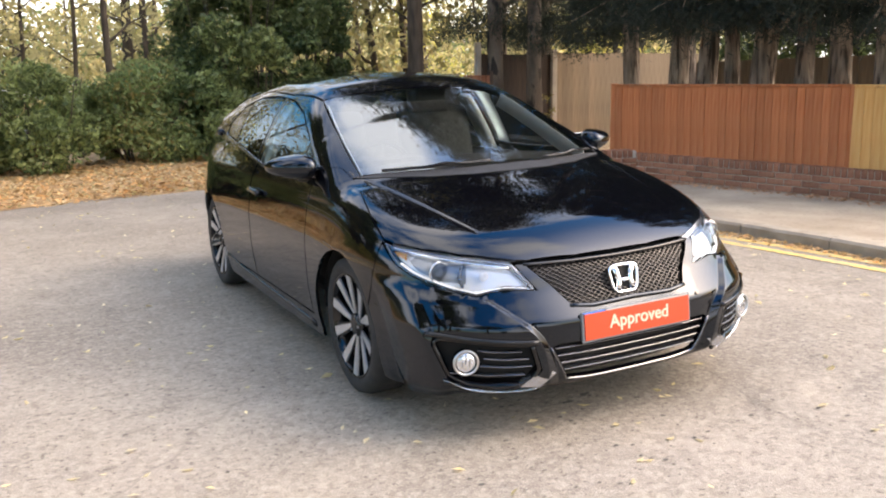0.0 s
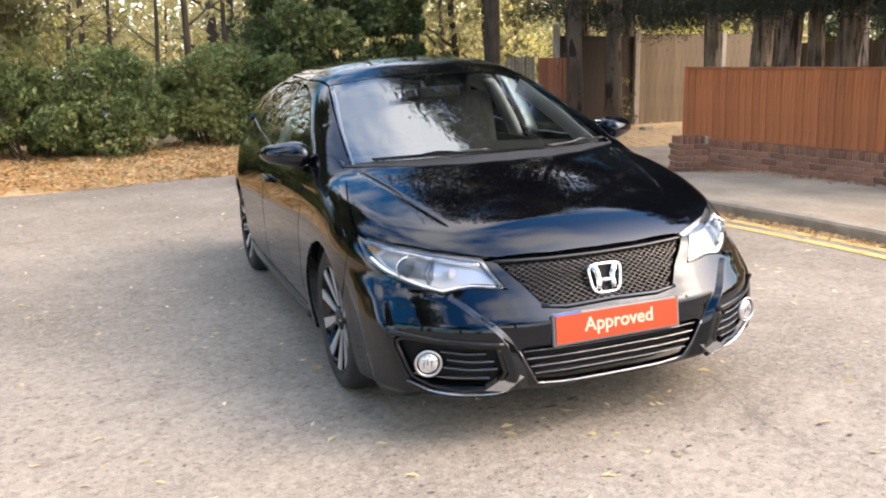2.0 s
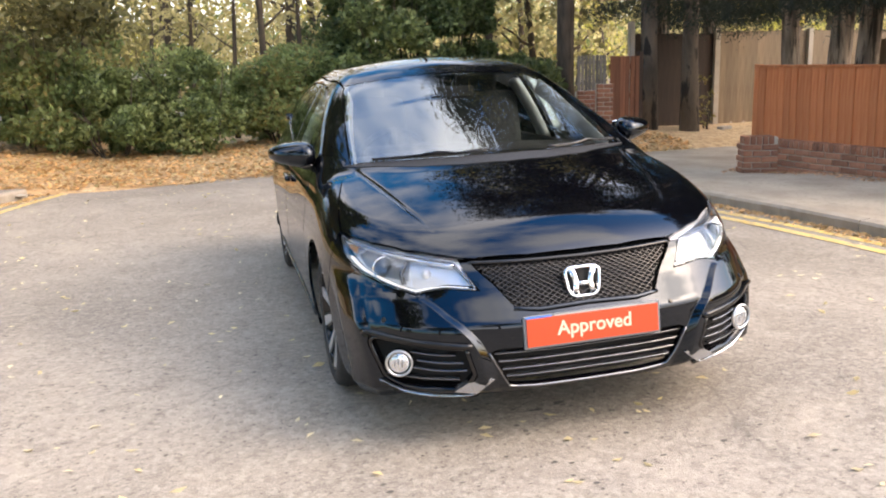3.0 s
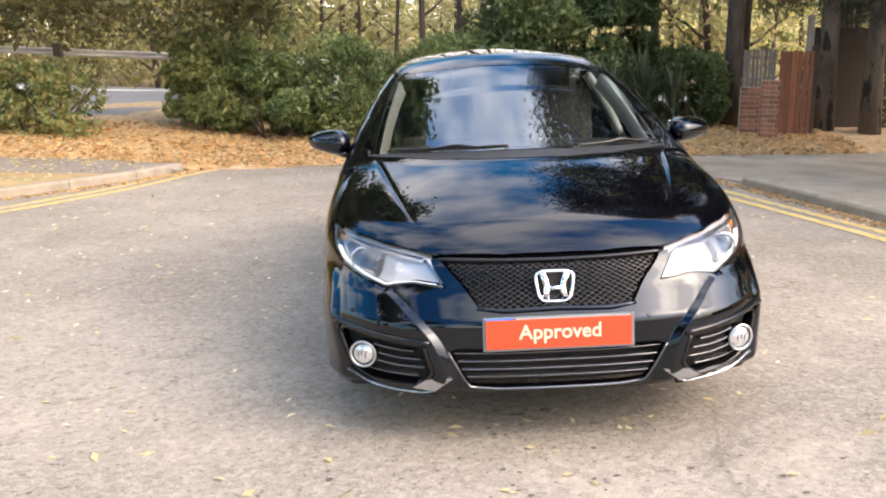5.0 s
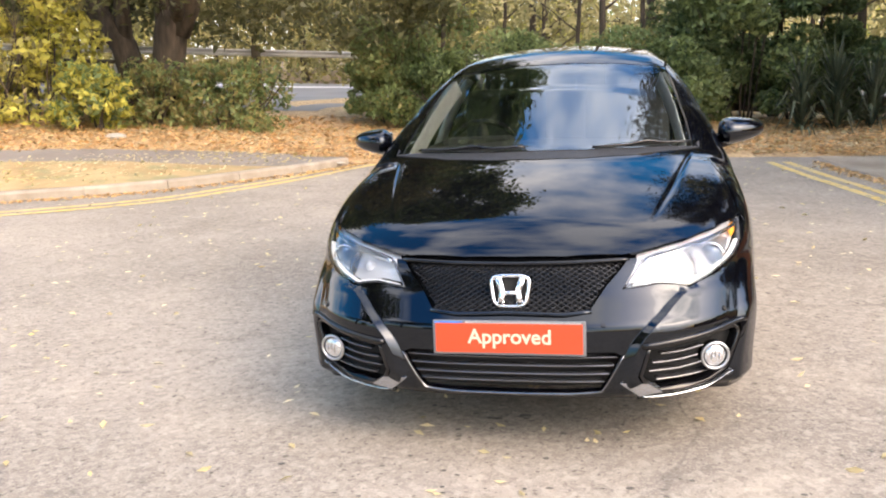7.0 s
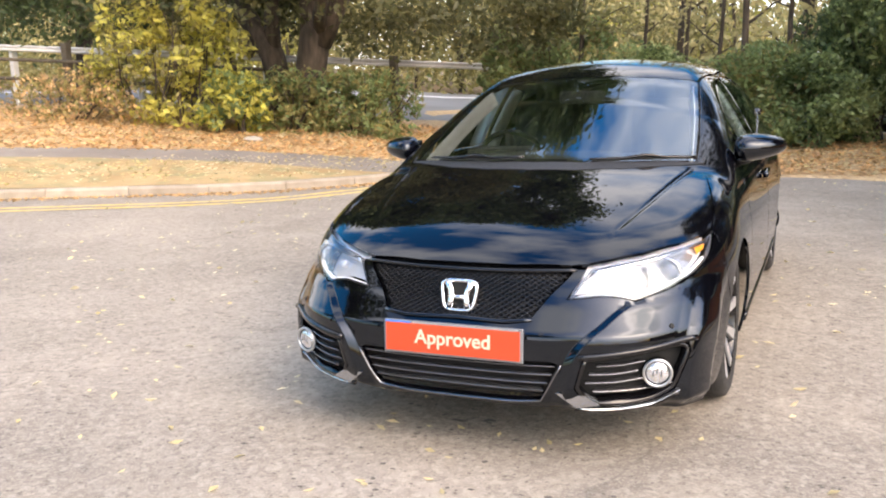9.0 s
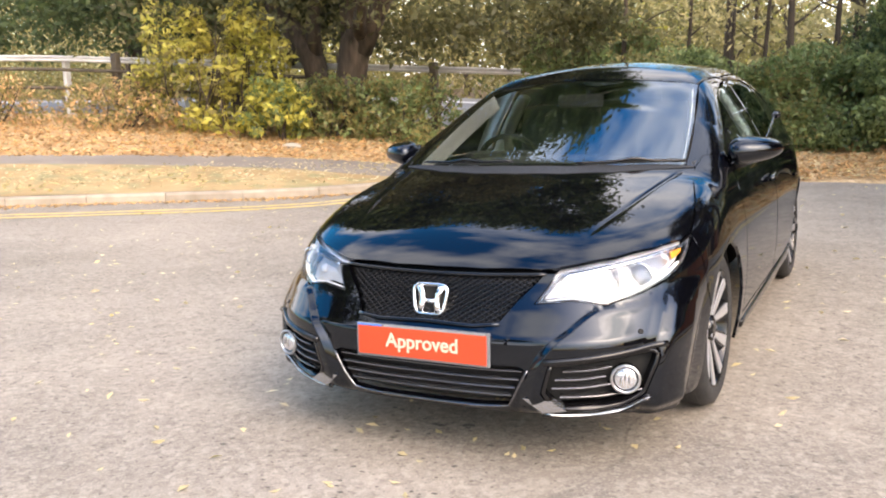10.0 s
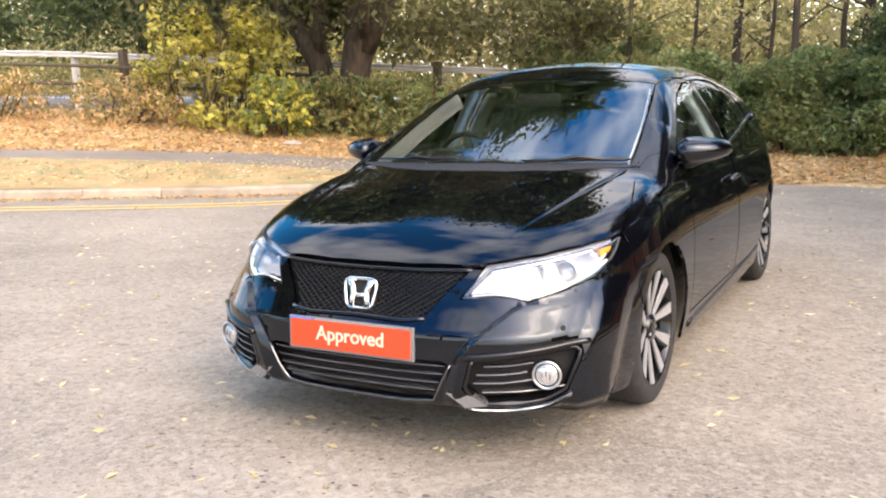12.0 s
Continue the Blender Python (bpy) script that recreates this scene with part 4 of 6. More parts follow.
# headlamps
for f in (False, True):
    lamp = put("headlight", panel_mesh("headlight", "nose", LAMP, M_LENS, 0.03, lip=0.0, gap=.002, flip=f, deep=-.001), car, "clear headlight with projector and amber corner")
    lamp.visible_shadow = False
    put("lamp_bowl", panel_mesh("lamp_bowl", "nose", shrink(LAMP, .004), M_REFLECT, 0.02, lip=0.0, flip=f, deep=.030), lamp, "silver reflector bowl")
    put("lamp_rim", fixed("lamp_rim", *strip("nose", np.vstack([shrink(LAMP, .006), shrink(LAMP, .006)[:1]]), .007, -.045, -.006, 0.02, f), M_LAMPTRIM, True), lamp, "grey inner lamp rim")
    put("lamp_brow", fixed("lamp_brow", *strip("nose", N((29.8, .674), (36, .689), (46, .711), (56, .732), (61, .740)), .012, -.03, -.006, 0.02, f), M_CHROME, True), lamp, "bright light strip along the lamp's upper edge")
    put("lamp_bezel", panel_mesh("lamp_bezel", "nose", N((39.8, .612), (46, .622), (52, .652), (55.5, .690), (52, .714), (45, .705), (40.5, .696)), M_BEZEL, 0.02, lip=0.0, flip=f, deep=.027), lamp, "grey bezel round the projector")
    for a, z, r, mt in ((46.5, .655, .036, M_BULB), (36.0, .640, .020, M_REFLECT)):
        p, n = lay("nose", N((a, z)), .024)
        p, n = p[0] * ((-1, 1, 1) if f else 1), n[0] * ((-1, 1, 1) if f else 1)
        bm = bmesh.new()
        axis = Vector((0, -1, 0.05))
        rot = axis.to_track_quat("Z", "Y").to_matrix().to_4x4()
        bmesh.ops.create_uvsphere(bm, u_segments=20, v_segments=12, radius=r, matrix=Matrix.Translation(p) @ rot @ Matrix.Diagonal((1, 1, .6, 1)))
        part("projector", bm, mt, lamp, "round projector lens", True)
        if mt is M_REFLECT:
            continue
        ring = [Vector(p) + rot.to_3x3() @ Vector((math.cos(k * .2618) * (r + .006), math.sin(k * .2618) * (r + .006), .004)) for k in range(25)]
        put("projector_ring", fixed("projector_ring", *tube(ring, .004, 6, False), M_CHROME, True), lamp, "chrome ring")
    put("indicator", panel_mesh("indicator", "nose", N((55.5, .690), (59, .706), (61.8, .737), (58, .730), (56, .715)), M_AMBER, 0.02, lip=0.0, flip=f, deep=.018), lamp, "amber corner indicator")
    put("running_light", fixed("running_light", *strip("nose", N((26, .598), (31, .606), (34.8, .599), (37.2, .590), (44, .614), (52, .652), (57, .690)), .007, -.028, -.012, 0.02, f), M_DRL, True), lamp, "white running light strip along the lamp's foot")
    put("lamp_divider", fixed("lamp_divider", *strip("nose", N((40.5, .612), (41.5, .65), (41.0, .690)), .012, -.045, -.012, 0.02, f), M_LAMPTRIM, True), lamp)
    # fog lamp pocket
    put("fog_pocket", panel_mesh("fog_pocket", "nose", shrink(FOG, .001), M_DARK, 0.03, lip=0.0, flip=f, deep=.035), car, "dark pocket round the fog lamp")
    put("fog_frame", fixed("fog_frame", *strip("nose", np.vstack([shrink(FOG, .007), shrink(FOG, .007)[:1]]), .016, -.04, .002, 0.02, f), M_GLOSS, True), car, "gloss black fog lamp frame")
    for k, (a0, z0, a1, z1) in enumerate(((28.0, .378, 36.8, .386), (26.6, .348, 35.6, .354), (26.0, .318, 36.6, .324), (27.5, .284, 42.8, .290))):
        put("fog_slat", fixed("fog_slat", *strip("nose", N((a0, z0), ((a0 + a1) / 2, (z0 + z1) / 2 - .004), (a1, z1)), .006, -.03, -.004, 0.03, f), M_SLAT), car, "dark metallic slat")
    corner, cn = lay("nose", N((21.2, .279), (24.6, .226), (28.6, .240), (25.6, .275)))
    push = np.array([.012, .028, .022, .002])[:, None]
    front = corner + cn * push * (1, 1, 0)
    tip = np.vstack([front, corner - cn * .03]) * ((-1, 1, 1) if f else 1)
    put("blade_tip", fixed("blade_tip", tip, [(0, 1, 2, 3), (0, 4, 5, 1), (1, 5, 6, 2), (2, 6, 7, 3), (3, 7, 4, 0), (7, 6, 5, 4)], M_SLATE), car, "smoky silver facet at the blade's foot")
    put("fog_brow", fixed("fog_brow", *strip("nose", N((24.6, .412), (36, .428), (45.0, .443), (47.6, .444)), .020, -.02, .012, 0.02, f), M_GLOSS, True), car, "gloss black brow over the fog lamp")
    put("splitter", fixed("splitter", *strip("nose", N((24.6, .222), (27, .210), (33, .205), (39.5, .222), (44, .258)), .016, -.01, .012, 0.02, f), M_GLOSS, True), car, "gloss black lower lip")
    # thin silver strip drawn as the glint along the gloss black lip
    put("lip_edge", fixed("lip_edge", *strip("nose", N((25.2, .232), (27.5, .221), (33, .216), (39.5, .233), (44, .269)), .0020, .0, .0135, 0.02, f), M_SLATE, True), car, "silver strip standing for the glint on the lower lip")
    p, n = lay("nose", N((39.2, .343)), -.004)
    p = p[0] * ((-1, 1, 1) if f else 1)
    q = Vector((0.28 if not f else -0.28, -1, 0)).to_track_quat("Z", "Y").to_matrix().to_4x4()
    fog = put("fog_lamp", None, car, "round fog lamp in a chrome ring")
    bm = bmesh.new()
    bmesh.ops.create_cone(bm, segments=28, radius1=.049, radius2=.045, depth=.030, cap_ends=True, matrix=Matrix.Translation(p) @ q @ Matrix.Translation((0, 0, -.008)))
    part("fog_housing", bm, M_GLOSS, fog, "dark round housing", True)
    bm = bmesh.new()
    bmesh.ops.create_uvsphere(bm, u_segments=20, v_segments=10, radius=.040, matrix=Matrix.Translation(p) @ q @ Matrix.Translation((0, 0, .004)) @ Matrix.Diagonal((1, 1, .35, 1)))
    part("fog_reflector", bm, M_FOGBOWL, fog, "silver reflector", True)
    ring = [Vector(p) + q.to_3x3() @ Vector((math.cos(k * .2618) * .0465, math.sin(k * .2618) * .0465, .010)) for k in range(25)]
    for k, (dx, up, lo) in enumerate(((-.016, .016, -.012), (-.003, .024, -.004), (.011, .018, -.016))):      # dark flutes of the lens
        flute = [Vector(p) + q.to_3x3() @ Vector((dx + .004 * (w > 0), lo + (up - lo) * (w + 1) / 2, .0185 - 18 * dx * dx * .5 - 6 * (lo + (up - lo) * (w + 1) / 2) ** 2)) for w in (-1, 0, 1)]
        put("lens_flute", fixed("lens_flute", *tube(flute, [.0015, .003, .0015], 6), M_LAMPTRIM, True), fog)
    put("fog_ring", fixed("fog_ring", *tube(ring, .0050, 8, False), M_SATIN, True), fog, "chrome ring")
    p, n = lay("nose", N((42.7, .493)))
    bm = bmesh.new()
    qs = Vector(n[0] * ((-1, 1, 1) if f else 1)).to_track_quat("Z", "Y").to_matrix().to_4x4()
    bmesh.ops.create_cone(bm, segments=14, radius1=.011, radius2=.009, depth=.006, cap_ends=True, matrix=Matrix.Translation(p[0] * ((-1, 1, 1) if f else 1)) @ qs)
    part("parking_sensor", bm, M_DARK, car, "small round sensor")

p, n = lay("nose", N((18.2, .482)))
bm = bmesh.new()
bmesh.ops.create_cone(bm, segments=16, radius1=.010, radius2=.007, depth=.010, cap_ends=True, matrix=Matrix.Translation(p[0]) @ Vector(n[0]).to_track_quat("Z", "Y").to_matrix().to_4x4())
part("plate_stud", bm, M_GLOSS, car, "small round dark stud beside the plate")
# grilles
# near-black sheets stand in for the shade behind both grille openings
put("grille_back", panel_mesh("grille_back", "nose", twin(np.vstack([N((0, .500), (11, .494), (17, .51), (21, .60), (27, .69), (0, .70))])), M_DARK, 0.05, lip=0.0, deep=.05), car, "near-black sheet for the shade behind the grille")
put("lower_grille_back", panel_mesh("lower_grille_back", "nose", twin(shrink(LOWER_GRILLE, -.004)), M_DARK, 0.05, lip=0.0, deep=.06), car, "near-black sheet for the shade behind the lower grille")
G_IN = shrink(twin(GRILLE), .006)
pieces = []
for sgn in (1, -1):
    for c in np.arange(-1.2, 1.2, .030):
        tt = np.linspace(-.12, .12, 120)
        line = np.c_[c + sgn * tt * 1.9, .60 + tt]
        ok = inside(line, G_IN)
        if ok.sum() > 4:
            idx = np.where(ok)[0]
            line = line[idx[0]:idx[-1] + 1]
            pieces.append(strip("nose", line, .0042, -.022, -.012, .03))
put("grille_mesh", fixed("grille_mesh", *merged(pieces), M_GRILLE), car, "diamond mesh grille in gloss black")
put("grille_top_bar", fixed("grille_top_bar", *strip("nose", N((-26.5, .677), (-13, .672), (0, .670), (13, .672), (26.5, .677)), .014, -.012, .004), M_GLOSS, True), car, "gloss black bar over the grille")
put("grille_sill", fixed("grille_sill", *strip("nose", N((-16.5, .522), (-11, .513), (0, .518), (11, .513), (16.5, .522)), .016, -.02, .006), M_PAINT, True), car)
for z, a in ((.366, 20.6), (.335, 20.0), (.304, 19.2), (.272, 18.4)):
    put("lower_slat", fixed("lower_slat", *strip("nose", N((-a, z), (0, z), (a, z)), .0055, -.035, -.008), M_SLAT), car, "dark metallic grille slat")
# the black lip's highlight is put into a dark chrome colour
put("lower_lip", fixed("lower_lip", *strip("nose", N((-21.8, .375), (-20.5, .33), (-18.0, .236), (-12, .227), (0, .226), (12, .227), (18.0, .236), (20.5, .33), (21.8, .375)), .007, -.02, .006), M_DARKCHROME, True), car, "gloss lip round the lower grille, its highlight coloured as dark chrome")

# emblem, plate
emblem = put("emblem", None, car, "chrome front emblem with a rounded frame")
EM = Matrix.Translation((0, .078, .584)) @ Matrix.Rotation(radians(-14), 4, "X") @ Matrix.Scale(1.1, 4)
def on_emblem(pts):
    return [EM @ Vector((x, 0, z)) for x, z in pts]
ringp = []
for k in range(49):
    an = 2 * math.pi * k / 48
    cx, cz = abs(math.cos(an)) ** .45 * np.sign(math.cos(an)), abs(math.sin(an)) ** .45 * np.sign(math.sin(an))
    ringp.append((cx * (.058 + .007 * cz), cz * .049))
put("emblem_frame", fixed("emblem_frame", *tube(on_emblem(ringp), .0068, 8, False), M_CHROME, True), emblem)
for s in (1, -1):
    bar = [(s * .040, .042), (s * .030, .018), (s * .026, 0), (s * .027, -.018), (s * .032, -.042)]
    put("emblem_bar", fixed("emblem_bar", *tube(on_emblem(bar), [.0135, .0130, .0125, .0130, .0135], 8), M_CHROME, True), emblem)
put("emblem_link", fixed("emblem_link", *tube(on_emblem([(-.026, -.006), (.026, -.006)]), .009, 8), M_CHROME, True), emblem)
bm = box_bm(.105, .006, .085, bevel=.002)
part("emblem_back", bm, M_DARK, emblem, "dark emblem backing", m=EM @ Matrix.Translation((0, .010, 0)))
plate = put("sign_plate", None, car, "orange plate lettered Approved in a grey holder")
PLM = Matrix.Translation((0, -.006, .439)) @ Matrix.Rotation(radians(-4), 4, "X")
part("holder", box_bm(.532, .012, .121, (0, .004, 0), .003), M_PLATEEDGE, plate, "grey plate holder", m=PLM)
part("plate_face", box_bm(.512, .006, .103, (0, -.004, 0), .001), M_ORANGE, plate, "orange plate face", m=PLM)
part("plate_strip", box_bm(.10, .004, .006, (-.21, -.004, .055), 0), M_BLUE, plate, "thin blue strip", m=PLM)
part("plate_strip", box_bm(.40, .004, .006, (.05, -.004, .055), 0), M_SATIN, plate, "thin silver strip", m=PLM)
fc = bpy.data.curves.new("lettering", "FONT")
fc.body, fc.size, fc.align_x, fc.align_y, fc.extrude, fc.offset = "Approved", .072, "CENTER", "CENTER", .0008, .0012
tmp = bpy.data.objects.new("lettering", fc)
letters = bpy.data.meshes.new_from_object(tmp)
letters.materials.clear()
letters.materials.append(M_WHITEVINYL)
put("lettering", letters, plate, "cream lettering", PLM @ Matrix.Translation((0.005, -.0078, .004)) @ Matrix.Rotation(radians(90), 4, "X"))
bpy.data.objects.remove(tmp)


# wheels
def revolve(profile, sides=48, axis_x=0.0):
    """A ring swept round the x axis; profile of (x, radius)."""
    v, f, m = [], [], len(profile)
    for k in range(sides):
        a = 2 * math.pi * k / sides
        v += [(x, r * math.cos(a), r * math.sin(a)) for x, r in profile]
    for k in range(sides):
        j = (k + 1) % sides
        f += [(k * m + i, k * m + i + 1, j * m + i + 1, j * m + i) for i in range(m - 1)]
    return v, f


def build_wheel():
    w = put("wheel", None, car, "ten-spoke machined alloy wheel")
    put("tyre", fixed("tyre", *revolve([(-.10, .238), (-.108, .255), (-.110, .28), (-.098, .305), (-.07, .315), (-.03, .316), (.03, .316), (.07, .315), (.098, .305), (.110, .28), (.108, .256), (.100, .241)], 64), M_RUBBER, True), w, "black rubber tyre")
    tread = []
    for x in (-.06, -.02, .02, .06):
        tread.append(revolve([(x - .004, .3165), (x - .003, .318), (x + .003, .318), (x + .004, .3165)], 48))
    put("tread_rib", fixed("tread_rib", *merged(tread), M_RUBBER, True), w)
    put("rim", fixed("rim", *revolve([(.099, .243), (.104, .239), (.102, .233), (.094, .230)], 64), M_GLOSS, True), w, "black rim lip")
    put("rim_barrel", fixed("rim_barrel", *revolve([(.094, .230), (.08, .224), (.0, .212), (-.09, .222), (-.098, .238)], 64), M_GLOSS, True), w, "black rim barrel")
    put("rim_back", fixed("rim_back", *revolve([(.02, .214), (.018, .0001)], 48), M_DARK, True), w, "dark inside of the wheel")
    put("brake_disc", fixed("brake_disc", *revolve([(.03, .135), (.036, .135), (.036, .05)], 40), M_SATIN, True), w, "steel brake disc")
    for k in range(5):
        for s in (-1, 1):
            a0 = radians(90 + 72 * k + s * 17)
            u, t = np.array([0, math.cos(a0), math.sin(a0)]), np.array([0, -math.sin(a0), math.cos(a0)])
            for nm, w0, w1, lift, mt in (("spoke_core", .026, .060, .0, M_GLOSS), ("spoke_face", .010, .041, .006, M_ALLOY)):
                off = -s * .010
                v = []
                for r, ww, x in ((.046, w0, .066), (.10, w0 + (w1 - w0) * .36, .074), (.17, w0 + (w1 - w0) * .80, .084), (.231, w1, .094)):
                    for side, dx in ((-1, -.022), (-1, 0), (1, 0), (1, -.022)):
                        v.append(u * r + t * (side * ww * (.5 + .12 * (side == s)) + off * (1 - r / .21)) + np.array([x + lift + dx, 0, 0]))
                f = [(i * 4 + j, i * 4 + (j + 1) % 4, i * 4 + 4 + (j + 1) % 4, i * 4 + 4 + j) for i in range(3) for j in range(4)] + [(3, 2, 1, 0), (12, 13, 14, 15)]
                put(nm, fixed(nm, v, f, mt), w)
    put("hub_cap", fixed("hub_cap", *revolve([(.06, .056), (.082, .052), (.088, .036), (.09, .030), (.086, .0001)], 32), M_GLOSS, True), w, "round black hub cap")
    for a in (radians(54 + 72 * k) for k in range(5)):
        put("wheel_nut", fixed("wheel_nut", *tube([(.078, .045 * math.cos(a), .045 * math.sin(a)), (.088, .045 * math.cos(a), .045 * math.sin(a))], .007, 6), M_SATIN), w)
    return w


first = build_wheel()
for k, (sx, wy) in enumerate(((1, 0), (-1, 0), (1, 1), (-1, 1))):
    m = Matrix.Translation((sx * .745, WHEEL_Y[wy], WHEEL_Z + .004)) @ Matrix.Rotation(0 if sx > 0 else math.pi, 4, "Z") @ Matrix.Rotation(radians((8, 20, 31, 47)[k]), 4, "X")
    if k == 0:
        first.matrix_basis = m
    else:
        copy_thing(first, m)
for wy in WHEEL_Y:
    for s in (1, -1):
        pf = [(s * x, wy + .375 * math.cos(a), WHEEL_Z + .375 * math.sin(a)) for x in (.50, .835) for a in np.linspace(0.02, math.pi - .02, 26)]
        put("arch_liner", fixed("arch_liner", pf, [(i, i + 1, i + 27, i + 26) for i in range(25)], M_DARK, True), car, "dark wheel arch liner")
part("underbody", box_bm(1.14, 3.9, .36, (0, 2.16, .36), .05), M_DARK, car, "dark underbody")
part("engine_bay", box_bm(1.2, .75, .30, (0, .72, .50), .05), M_DARK, car, "dark engine bay")

# mirrors, handles, wipers
def build_mirror(f):
    s = -1 if f else 1
    mir = put("door_mirror", None, car, "gloss black door mirror with a clear indicator")
    bm = bmesh.new()
    bmesh.ops.create_uvsphere(bm, u_segments=28, v_segments=18, radius=1.0)
    for v in bm.verts:
        x, y, z = v.co
        x, z = np.sign(x) * abs(x) ** .62, np.sign(z) * abs(z) ** .72
        y = y if y < 0 else y * .32
        t = (x + 1) / 2
        mid, hh = .995 + .010 * t, .072 - .036 * t ** 1.3
        v.co = ((.905 + .110 * x) * s, 1.525 + (.140 - .035 * t) * y + .050 * x, mid + hh * z)
    if s < 0:
        bmesh.ops.reverse_faces(bm, faces=bm.faces)
    part("housing", bm, M_PAINT, mir, "gloss black mirror housing", True)
    part("mirror_glass", box_bm(.165, .006, .070, (.90 * s, 1.572, 1.003), .002), M_MIRROR, mir, "mirror glass")
    put("mirror_indicator", fixed("mirror_indicator", *tube([(s * (.815 + .190 * t), 1.400 + .06 * t + .09 * t ** 4, .950 + .040 * t) for t in np.linspace(0, 1, 10)], [.002, .003, .004, .004, .005, .005, .005, .006, .006, .004], 8), M_DARKCHROME, True), mir, "clear indicator strip")
    put("mirror_arm", fixed("mirror_arm", *tube([(s * .775, 1.56, .945), (s * .83, 1.54, .948), (s * .88, 1.53, .965)], [.040, .034, .030], 10), M_TRIM, True), mir, "black mirror arm")
for f in (False, True):
    build_mirror(f)
for i, (y0, y1, z) in enumerate(((2.26, 2.44, .788),)):
    for k, o in enumerate(doors[i]):
        put("door_handle", fixed("door_handle", *strip("side", [(y0, z), ((y0 + y1) / 2, z + .006), (y1, z + .008)], .026, .004, .034, .03, k == 1), M_PAINT, True), o, "black pull handle")
BASE = smooth_curve([0, .2, .42, .665, .8], [.985, 1.0, 1.07, 1.19, 1.26])
for x0, x1 in ((-.57, -.06), (.24, .66)):
    xs = np.linspace(x0, x1, 16)
    tt = np.linspace(0, 1, 16)
    arm = [lay("top", [(x, float(BASE(abs(x))) + .004 + .012 * t)])[0][0] + (0, -.012, .012 + .012 * math.exp(-((t - .55) / .12) ** 2)) for x, t in zip(xs, tt)]
    wiper = put("wiper", fixed("wiper", *tube(arm, .004 + .0045 * np.exp(-((tt - .5) / .2) ** 2), 6), M_GLOSS, True), car, "black windscreen wiper")
    blade = [lay("top", [(x, float(BASE(abs(x))) + .020 + .014 * t)])[0][0] + (0, 0, .005) for x, t in zip(xs, tt)]
    put("wiper_blade", fixed("wiper_blade", *tube(blade, .0045, 6), M_RUBBER, True), wiper)
spo = [(x, 3.80 - .45 * x * x, 1.335 - .25 * x * x) for x in np.linspace(-.55, .55, 13)]
put("rear_spoiler", fixed("rear_spoiler", *tube(spo, [.02] + [.035] * 11 + [.02], 8), M_PAINT, True), car, "black rear spoiler")
tailwing = [(x, 3.98 - .42 * x * x, 1.075 - .02 * x * x) for x in np.linspace(-.73, .73, 15)]
put("tail_wing", fixed("tail_wing", *tube(tailwing, .022, 8), M_PAINT, True), car, "black tail wing")

# inside the car
part("cabin_floor", box_bm(1.35, 2.6, .06, (0, 2.6, .40), .01), M_INTERIOR, car, "dark cabin floor")
dash = put("dashboard", panel_mesh("dashboard", "top", twin([(0, 1.10), (.3, 1.12), (.60, 1.25), (.66, 1.42), (.62, 1.62), (.2, 1.66), (0, 1.66)]), M_INTERIOR, .06, lip=.3), car, "dark dashboard top")
for v in dash.data.vertices:
    v.co.z = min(v.co.z - .05, .965 + .02 * math.cos(v.co.x * 3) - .12 * max(0, v.co.y - 1.5))
    v.co.x *= .97
part("binnacle", box_bm(.36, .14, .07, (-.36, 1.56, .965), .03), M_INTERIOR, car, "instrument hood")
steer = put("steering_wheel", None, car, "dark steering wheel")
sm = Matrix.Translation((-.36, 1.74, .905)) @ Matrix.Rotation(radians(-66), 4, "X")
ringp = [sm @ Vector((.185 * math.cos(a), .18 * math.sin(a), 0)) for a in np.linspace(0, 2 * math.pi, 41)]
put("wheel_rim", fixed("wheel_rim", *tube(ringp, .015, 8, False), M_GLOSS, True), steer)
put("wheel_spoke", fixed("wheel_spoke", *merged([tube([sm @ Vector((0, 0, -.02)), sm @ Vector((.18 * math.cos(a), .18 * math.sin(a), 0))], [.04, .018], 6) for a in (0, math.pi, -math.pi / 2)]), M_INTERIOR, True), steer)
for sx in (-.36, .36):
    seat = put("front_seat", None, car, "charcoal cloth front seat")
    part("cushion", box_bm(.50, .52, .16, (sx, 2.10, .60), .05), M_SEAT, seat, smooth=True)
    part("backrest", box_bm(.48, .14, .62, (0, 0, 0), .06), M_SEAT, seat, smooth=True, m=Matrix.Translation((sx, 2.45, .90)) @ Matrix.Rotation(radians(-14), 4, "X"))
    for px in (-.055, .055):
        put("headrest_post", fixed("headrest_post", *tube([(sx + px, 2.53, 1.12), (sx + px, 2.56, 1.22)], .006, 8), M_CHROME, True), seat, "chrome headrest post")
    part("headrest", box_bm(.26, .10, .17, (sx, 2.57, 1.255), .04), M_SEAT, seat, smooth=True)
bench = put("rear_bench", None, car, "charcoal rear bench seat")
part("cushion", box_bm(1.2, .5, .16, (0, 2.95, .60), .05), M_SEAT, bench, smooth=True)
part("backrest", box_bm(1.2, .16, .62, (0, 3.28, .90), .06), M_SEAT, bench, smooth=True)
put("headlining", panel_mesh("headlining", "top", twin([(0, 1.95), (.50, 1.99), (.54, 2.4), (.51, 3.0), (.45, 3.5), (0, 3.6)]), M_LINER, .1, lip=0, deep=.03), car, "light grey headlining")
def liner(f, pts, w):
    return fixed("pillar_trim", *strip("side", pts, w, -.07, -.03, .06, f), M_LINER, True)
both("pillar_trim", lambda f: fixed("pillar_trim", *strip("top", [(.648, 1.23), (.612, 1.55), (.580, 1.75), (.550, 1.92)], .006, -.10, -.022, .06, f), M_LINER, True), label="light grey pillar trim")
